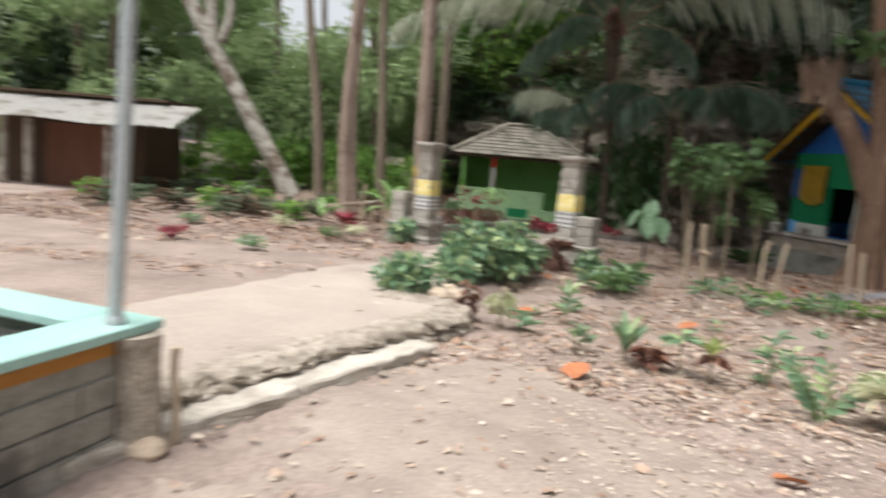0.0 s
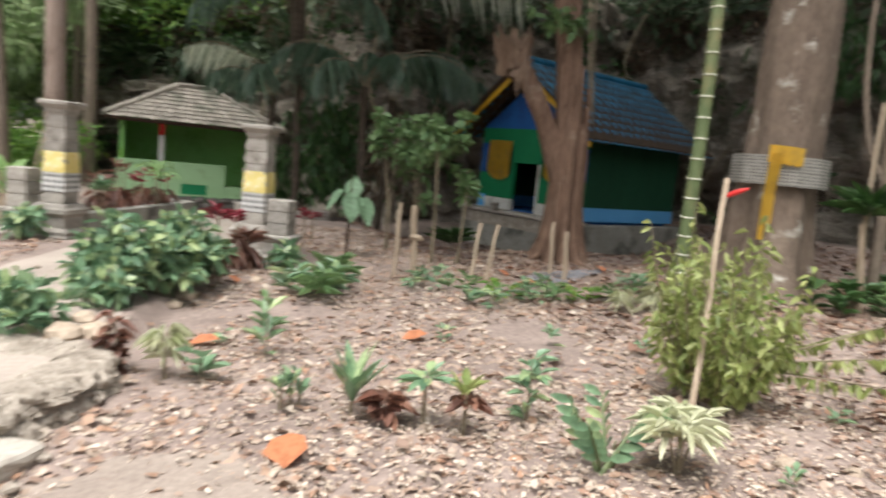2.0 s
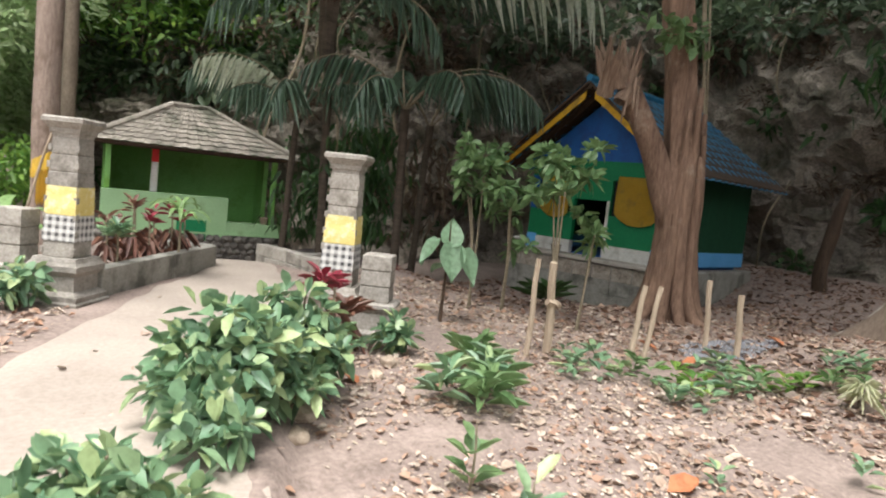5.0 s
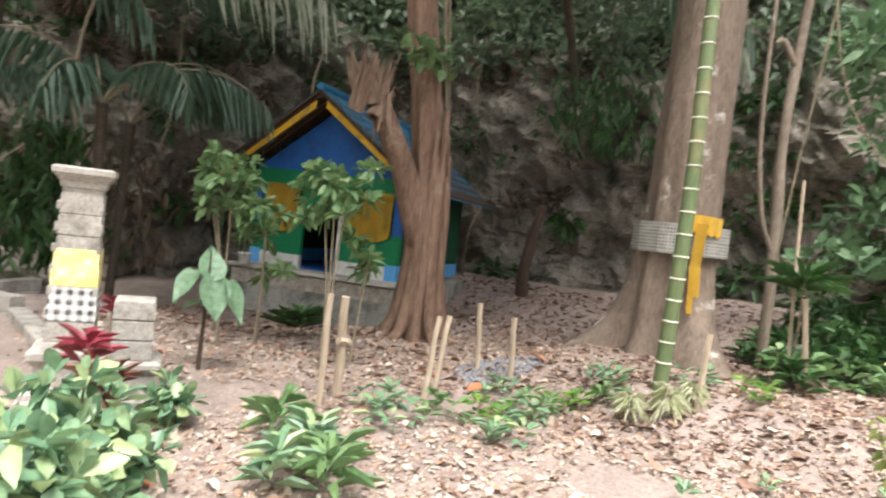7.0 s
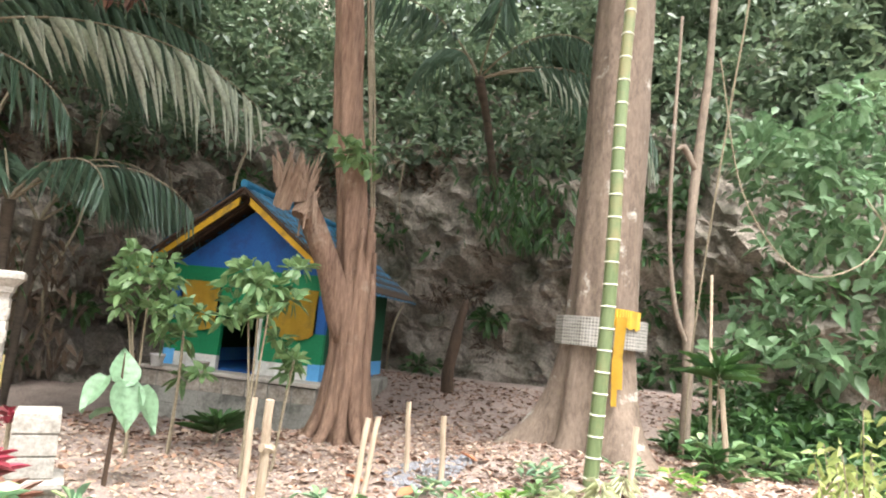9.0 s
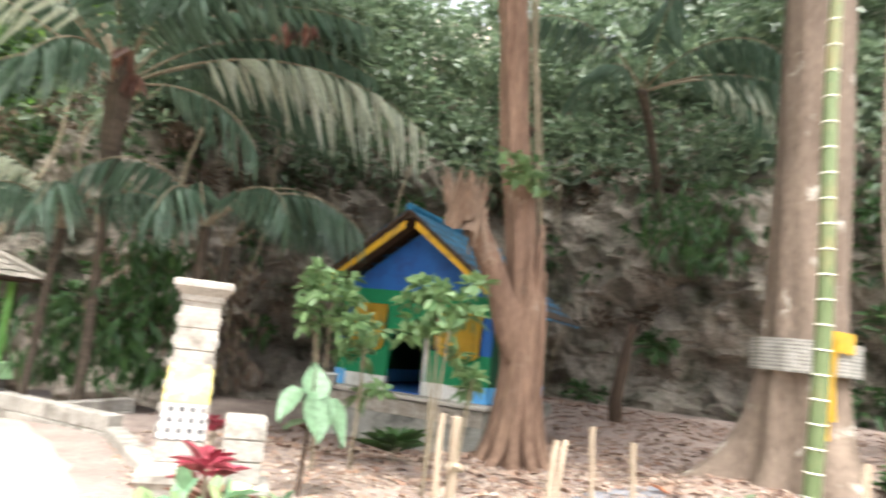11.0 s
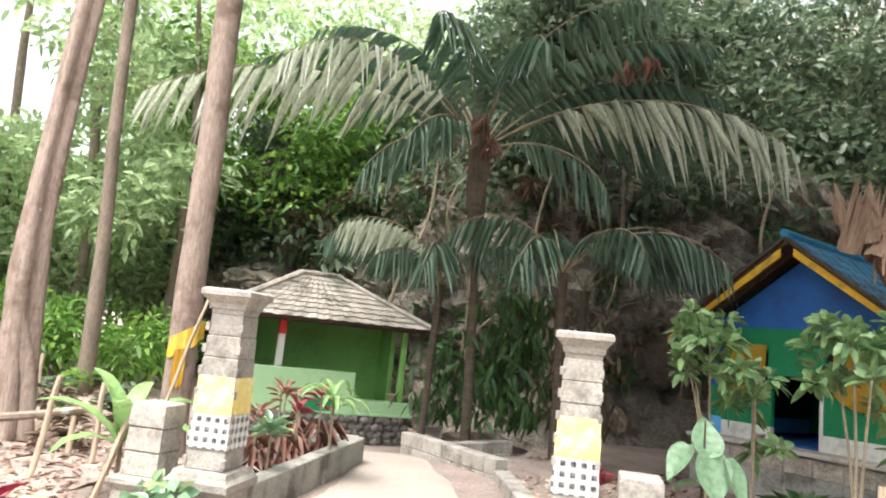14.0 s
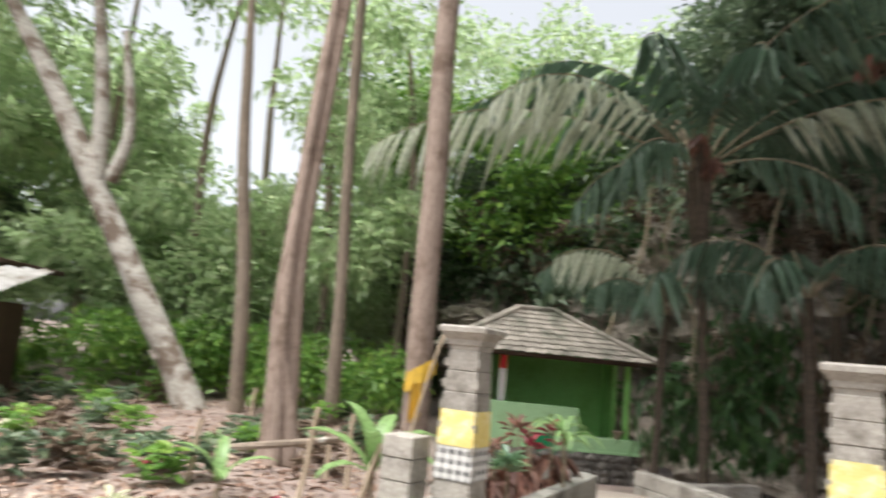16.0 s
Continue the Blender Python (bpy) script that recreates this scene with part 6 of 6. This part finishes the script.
# hanging creepers on the cliff and vines
def creeper(x, y, z, n, L, mat, label, r=0.5):
    ps = np.array((x, y, z)) + rng.normal(size=(n, 3)) * (r, r * 0.6, 0) + np.array((0, 0, -1)) * (L * rng.random((n, 1)))
    d = rng.normal(size=(n, 3)) * (0.5, 0.5, 0.2) + np.array((0, 0, -0.8))
    tagged(part_mesh("creeper", blade_mesh(blades(ps, d, unit(n), 0.3, 0.08, 0.2)), mat), label, "creeper", kind="stuff")


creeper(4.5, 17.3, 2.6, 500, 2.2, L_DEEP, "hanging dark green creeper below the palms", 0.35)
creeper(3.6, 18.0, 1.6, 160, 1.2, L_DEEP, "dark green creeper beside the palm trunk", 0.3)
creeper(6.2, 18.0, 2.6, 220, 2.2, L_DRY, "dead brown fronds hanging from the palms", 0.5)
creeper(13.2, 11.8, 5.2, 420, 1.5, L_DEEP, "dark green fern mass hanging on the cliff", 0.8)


def rising_vine(pts, r, label):
    v = thing("liana", tuple(pts[0]), label, "liana", "lianas")
    o = np.array(pts[0])
    part_mesh("stem", tube([(*(np.array(p) - o), r) for p in pts], 6, 8, rough=0.3), VINE, v)


rising_vine([(8.5, 7.6, 0.3), (8.2, 7.5, 2.0), (7.9, 7.2, 4.6), (7.8, 7.0, 6.4), (8.0, 7.0, 9.0)], 0.012, "thin brown liana climbing beside the tall tree")
rising_vine([(7.6, 7.3, 5.2), (7.9, 7.0, 3.6), (8.3, 6.4, 2.75), (8.6, 5.8, 2.85), (8.7, 5.5, 3.3), (8.6, 5.7, 3.7)], 0.009, "looping green liana hanging from the branches")
for k in range(9):
    x0, y0 = CLIFF[150 + k * 16]
    rising_vine([(x0 - 0.7, y0 - 0.7, 0.3), (x0 - 0.9 + 0.5 * math.sin(k * 3), y0 - 0.9, 1.6), (x0 - 0.6 + 0.6 * math.cos(k * 2), y0 - 0.9, 3.1), (x0 - 0.9 + 0.5 * math.sin(k * 5), y0 - 0.7, 4.6), (x0 - 0.3, y0 - 0.4, 6.5)], 0.02 + 0.01 * (k % 3), "brown root hanging down the cliff")

# leaves of a shrub that leans in at the cliff's foot
lay = []
for k in range(120):
    lay.append((random.uniform(9.0, 12.5), random.uniform(2.5, 7.2), random.uniform(1.6, 5.8), 0.35))
stuff("broadleaf_scrub", lay, 26, (0.26, 0.12), leafy("grey green broad leaves", [(0.09, 0.17, 0.08), (0.17, 0.27, 0.14), (0.12, 0.21, 0.1)], glow=0.35), "layered grey green broadleaf scrub before the cliff", "scrub")


# low dark growth at the foot of the cliff
foot = []
for k in range(110):
    px, py = random.uniform(8.4, 12.0), random.uniform(2.2, 7.4)
    foot.append((px, py, gz(px, py) + random.uniform(0.1, 0.55), random.uniform(0.22, 0.45)))
stuff("cliff_foot_growth", foot, 34, (0.2, 0.075), L_DEEP, "low dark green growth at the cliff foot", "undergrowth")


# ---- basin with a tiled rim ----
def basin():
    b = thing("basin", (-1.17, 3.92, 0), "low masonry basin with a turquoise tiled rim", "basin", turn=253)
    W = 1.9
    part("wall", block(0.02, 1.6, -0.2, -0.04, -0.06, 0.5), WALLST, b, "stained cement block wall")
    part("wall", block(0.04, 0.2, -W, -0.2, -0.06, 0.5), WALLST, b)
    for j in range(3):
        for i in range(4):
            part("cement_block", block(0.03 + i * 0.4 - (0.2 if j % 2 and i else 0), 0.42 + i * 0.4 - (0.2 if j % 2 else 0), -0.04, -0.022, -0.04 + j * 0.15, 0.1 + j * 0.15, bevel=0.006), WALLST, b)
    part("ochre_band", block(0.0, 1.6, -0.19, -0.03, 0.5, 0.58), ORANGE, b, "ochre painted band")
    part("rim", block(-0.03, 1.62, -0.27, 0.02, 0.58, 0.63, bevel=0.006), TURQ, b, "turquoise tiled rim")
    part("rim", block(-0.03, 0.26, -W, -0.272, 0.58, 0.63, bevel=0.006), TURQ, b, "turquoise tiled rim")
    part("water", block(0.2, 1.6, -W, -0.2, 0.45, 0.47), surface("dark basin bottom", (0.06, 0.07, 0.07), (0.12, 0.13, 0.13), 2, 20, 0.3, 0.1), b, "dark basin floor")
    part_mesh("pilaster", tube([(0.12, 0.0, -0.05, 0.13), (0.12, 0.0, 0.1, 0.12), (0.12, -0.01, 0.4, 0.11), (0.12, -0.02, 0.575, 0.12)], 12, 4, rough=0.12), KERB, b, "rough rounded cement pilaster")
    po = thing("post", (-1.3, 3.77, 0.63), "slim grey painted roof post on the basin rim", "post")
    part_mesh("shaft", tube([(0, 0, 0, 0.035), (0.01, 0.02, 0.8, 0.034), (0.03, 0.05, 2.4, 0.034)], 12, 4), PIPE, po)
    part_mesh("collar", tube([(0, 0, 0, 0.05), (0, 0, 0.02, 0.048), (0, 0, 0.04, 0.04)], 12, 2), PIPE, po)
    r = thing("boulder", (-1.12, 3.75, 0.03), "round brown stone lying by the basin", "stone")
    part("body", lump(0.09, 3.0, 0.8), ROCKS, r)
    stake(-1.06, 3.9, 0.5, 0.0, 0.0, 0.022, "", "short grey stick leaning on the basin wall")


basin()


# ---- shed ----
def shed():
    s = thing("shed", (-9.15, 17.4, gz(-9.15, 17.4)), "dark timber shed with a pale weathered sheet roof", "shed")
    part("wall", block(-2.6, 1.2, 0.4, 2.6, 0, 1.72), DARKWOOD, s)
    part("wall", block(-1.3, 0.6, 0.3, 0.38, 0.0, 1.6), surface("rust brown boards", (0.1, 0.045, 0.03), (0.2, 0.09, 0.06), 4, 30, 0.85, 0.4, stretch=(3, 3, 0.3)), s, "rust brown board front")
    for px in (-2.0, -1.35, 0.65, 1.1):
        part("post", block(px - 0.07, px + 0.07, -0.4, -0.26, -0.1, 1.66, bevel=0.012), BARK_PALE, s)
    bm = bmesh.new()
    n = 60
    lo, hi = [], []
    for i in range(n + 1):
        x = -3.2 + 5.6 * i / n
        w = 0.025 * math.sin(i * math.pi * 0.66)
        lo.append(bm.verts.new((x, -0.85, 1.66 + w - 0.03 * math.sin(i * 0.2))))
        hi.append(bm.verts.new((x - 0.1, 1.2, 2.3 + w)))
    for i in range(n):
        bm.faces.new((lo[i], lo[i + 1], hi[i + 1], hi[i]))
    bmesh.ops.solidify(bm, geom=bm.faces[:], thickness=0.012)
    part("roof", bm, SHEETM, s, "pale weathered corrugated sheet")
    part("upper_roof", block(-3.4, 1.5, 1.0, 3.2, 2.34, 2.42, bevel=0.01), DARKWOOD, s, "dark upper roof")
    part("beam", block(-3.0, 2.1, -0.4, -0.3, 1.64, 1.72), DARKWOOD, s)


shed()


# ---- pots, ash, stones and fallen leaves ----
def pot(x, y, z, r, h, mat, label):
    p = thing("plant_pot", (x, y, z), label, "pot")
    bm = bmesh.new()
    rings = [(0.7, 0), (0.72, 0.02), (0.95, 0.85), (1.05, 0.86), (1.05, 1.0), (0.93, 1.0), (0.9, 0.86)]
    loops = [[bm.verts.new((r * q * math.cos(t * math.pi / 8), r * q * math.sin(t * math.pi / 8), h * zz)) for t in range(16)] for q, zz in rings]
    for a, b in zip(loops, loops[1:]):
        for i in range(16):
            bm.faces.new((a[i], a[(i + 1) % 16], b[(i + 1) % 16], b[i]))
    bm.faces.new(loops[0][::-1])
    part("vessel", bm, mat, p, smooth=True)
    part("soil", frustum(bmesh.new(), [(r * 0.6, h * 0.85), (r * 0.6, h * 0.88)]), SOIL, p)
    return p


pot(7.2, 15.75, 0.585, 0.12, 0.2, WHITE, "small white plant pot on the hut ledge")
pot(7.45, 14.95, 0.585, 0.1, 0.16, STONE, "grey plant pot on the hut ledge")
pot(3.4, 20.35, 0.31, 0.1, 0.16, ROCKS, "small brown plant pot on the shelter ledge")

ash = []
af = []
for i in range(400):
    a, r = rng.random() * 6.283, 0.5 * math.sqrt(rng.random())
    px, py, s = 5.75 + r * math.cos(a) * 1.2, 9.72 + r * math.sin(a) * 0.8, 0.012 + 0.02 * rng.random()
    z, b = gz(px, py) + 0.012, len(ash)
    ash += [(px - s, py - s, z), (px + s, py - s * 0.6, z + 0.004), (px + s * 0.8, py + s, z), (px - s, py + s * 0.7, z + 0.003), (px, py, z + s * 0.9)]
    af += [(b, b + 1, b + 4), (b + 1, b + 2, b + 4), (b + 2, b + 3, b + 4), (b + 3, b, b + 4)]
tagged(part_mesh("ash_patch", raw(ash, af), ASH), "patch of grey ash where rubbish was burnt", "ash", kind="stuff")

for k, (px, py, r) in enumerate(((0.22, 7.75, 0.09), (0.05, 7.6, 0.07), (0.98, 9.0, 0.1), (0.85, 8.7, 0.08), (0.3, 7.35, 0.1), (0.12, 7.3, 0.12), (4.0, 8.3, 0.035), (3.4, 8.25, 0.04), (1.95, 9.9, 0.08), (1.7, 9.6, 0.06), (3.9, 4.9, 0.06), (4.2, 4.7, 0.05), (-1.2, 11.6, 0.09))):
    s = thing("stone", (px, py, gz(px, py) + r * 0.25), "rough tan stone lying on the ground", "stone", "stones about the bed")
    part("body", lump(r, k * 2.1, 0.65), ROCKS, s)


def litter(name, n, xr, yr, size, keep, label, mat, lift=0.004, curl=1.0):
    """Fallen leaves and scraps: each curled, twisted and torn in its own way."""
    x, y = rng.uniform(*xr, n), rng.uniform(*yr, n)
    ok = keep(x, y)
    x, y = x[ok], y[ok]
    n = len(x)
    p = np.stack([x, y, height(x, y) + lift + 0.012 * rng.random(n)], -1)
    a = rng.random(n) * 6.283
    d = np.stack([np.cos(a), np.sin(a), rng.normal(size=n) * 0.14 * curl], -1)
    s = size * (0.35 + 1.2 * rng.random(n) ** 2)
    v = blades(p, d, np.stack([-np.sin(a), np.cos(a), rng.normal(size=n) * 0.3 * curl], -1), s, s * (0.3 + 0.45 * rng.random(n)), rng.normal(size=(n, 1)) * 0.12 * curl - 0.06, 0.1 + 0.16 * curl * rng.normal(size=(n, 1)))
    v += rng.normal(size=v.shape) * (s * 0.075)[:, None, None] * np.array((1, 1, 0.5))
    tagged(part_mesh(name, blade_mesh(v), mat), label, "leaf litter", kind="stuff")


def patchy(x, y, s=0.9):
    return np.array([noise.noise(Vector((a * s, b * s, 4.0))) for a, b in zip(x, y)])


def on_path(x, y):
    line = np.array(((-2.6, 2.6), (-1.7, 4.6), (-0.9, 6.6), (-0.35, 8.5), (0.35, 10.6), (1.1, 12.6), (1.75, 14.6), (1.9, 19.0)))
    cx = np.interp(y, line[:, 1], line[:, 0])
    return np.abs(x - cx) < 0.95


def bed(x, y):
    return (~on_path(x, y)) & (terrace(x, y) < -0.05) & ((y > 5.0 + 0.25 * (2.0 - x)) | (rng.random(len(x)) < 0.12)) & (patchy(x, y) > -0.42 + 0.25 * rng.random(len(x)))


litter("bed_litter", 38000, (-0.2, 9.5), (3.2, 14.5), 0.068, bed, "dry brown and tan leaves strewn over the bed", L_LITTER)
litter("fine_litter", 26000, (-0.2, 8.5), (3.0, 12.5), 0.035, bed, "small dry leaf bits and chips over the bed", L_LITTER)
litter("yard_litter", 22000, (-9, -0.3), (7.5, 21), 0.075, lambda x, y: (~on_path(x, y)) & (patchy(x, y, 0.6) > -0.15 + 0.3 * rng.random(len(x))), "dry leaves over the yard behind the path", L_LITTER)
litter("path_litter", 300, (-3, 2.5), (0.5, 13), 0.07, lambda x, y: np.ones(len(x), bool), "a few dry leaves on the path", L_LITTER)
litter("front_litter", 800, (-1, 7), (0.5, 5.8), 0.06, lambda x, y: terrace(x, y) < -0.15, "scattered dry leaves on the trodden ground", L_LITTER, 0.026, 0.7)
litter("front_chips", 26000, (-0.5, 7), (0.5, 6.4), 0.028, lambda x, y: (terrace(x, y) < -0.15) & (rng.random(len(x)) < 0.07 + 0.9 * smooth01(-0.1, 2.4, x + 0.5 * patchy(x, y, 1.4))), "small pale leaf chips over the trodden ground", L_CHIP, 0.026, 0.7)
litter("bed_chips", 26000, (0.0, 8.0), (4.5, 12.0), 0.03, lambda x, y: bed(x, y), "small pale leaf chips over the bed", L_CHIP, 0.006, 0.8)
litter("hut_litter", 24000, (4.5, 13.5), (2, 17), 0.09, lambda x, y: y > 0, "thick dead leaves below the cliff", L_LITTERDARK)
big = blades(np.array([(1.2, 5.5, gz(1.2, 5.5) + 0.025)]), np.array([(0.3, 1.0, 0.2)]), np.array([(1.0, -0.3, 0.2)]), 0.27, 0.22, -0.05, 0.15)
tagged(part_mesh("fallen_leaf", blade_mesh(big), L_ORANGE), "large curled orange fallen leaf", "leaf")
for k, (px, py) in enumerate(((2.6, 7.6), (1.5, 9.4), (3.7, 6.9), (0.9, 7.6), (5.0, 10.0), (5.3, 10.4), (4.9, 9.6), (6.0, 9.3), (2.2, 4.1))):
    o = blades(np.array([(px, py, gz(px, py) + 0.02)]), np.array([(math.cos(k * 2), math.sin(k * 2), 0.15)]), np.array([(-math.sin(k * 2), math.cos(k * 2), 0.25)]), 0.24, 0.14, -0.05, 0.2)
    tagged(part_mesh("fallen_leaf", blade_mesh(o), L_ORANGE), "large dry rust orange fallen leaf", "leaf", "large fallen leaves")


def debris():
    """Broken twigs and dead stalks heaped over the yard's far side."""
    n = 320
    x, y = rng.uniform(-7, -0.8, n), rng.uniform(12.5, 21, n)
    ok = ~on_path(x, y)
    x, y = x[ok], y[ok]
    n = len(x)
    a = rng.random(n) * 6.283
    p = np.stack([x, y, height(x, y) + 0.02], -1)
    d = np.stack([np.cos(a), np.sin(a), 0.15 + 0.3 * rng.random(n)], -1)
    v = blades(p, d, np.stack([-np.sin(a), np.cos(a), 0 * a], -1), 0.12 + 0.5 * rng.random(n) ** 2, 0.008, 0.12, 0.5)
    tagged(part_mesh("twigs", blade_mesh(v), L_DRY), "dead twigs and stalks heaped over the yard's edge", "twigs", kind="stuff")


debris()
litter("dark_litter", 16000, (-9, -0.6), (11, 22), 0.075, lambda x, y: ~on_path(x, y), "dark brown leaves over the yard's far side", L_LITTERDARK)
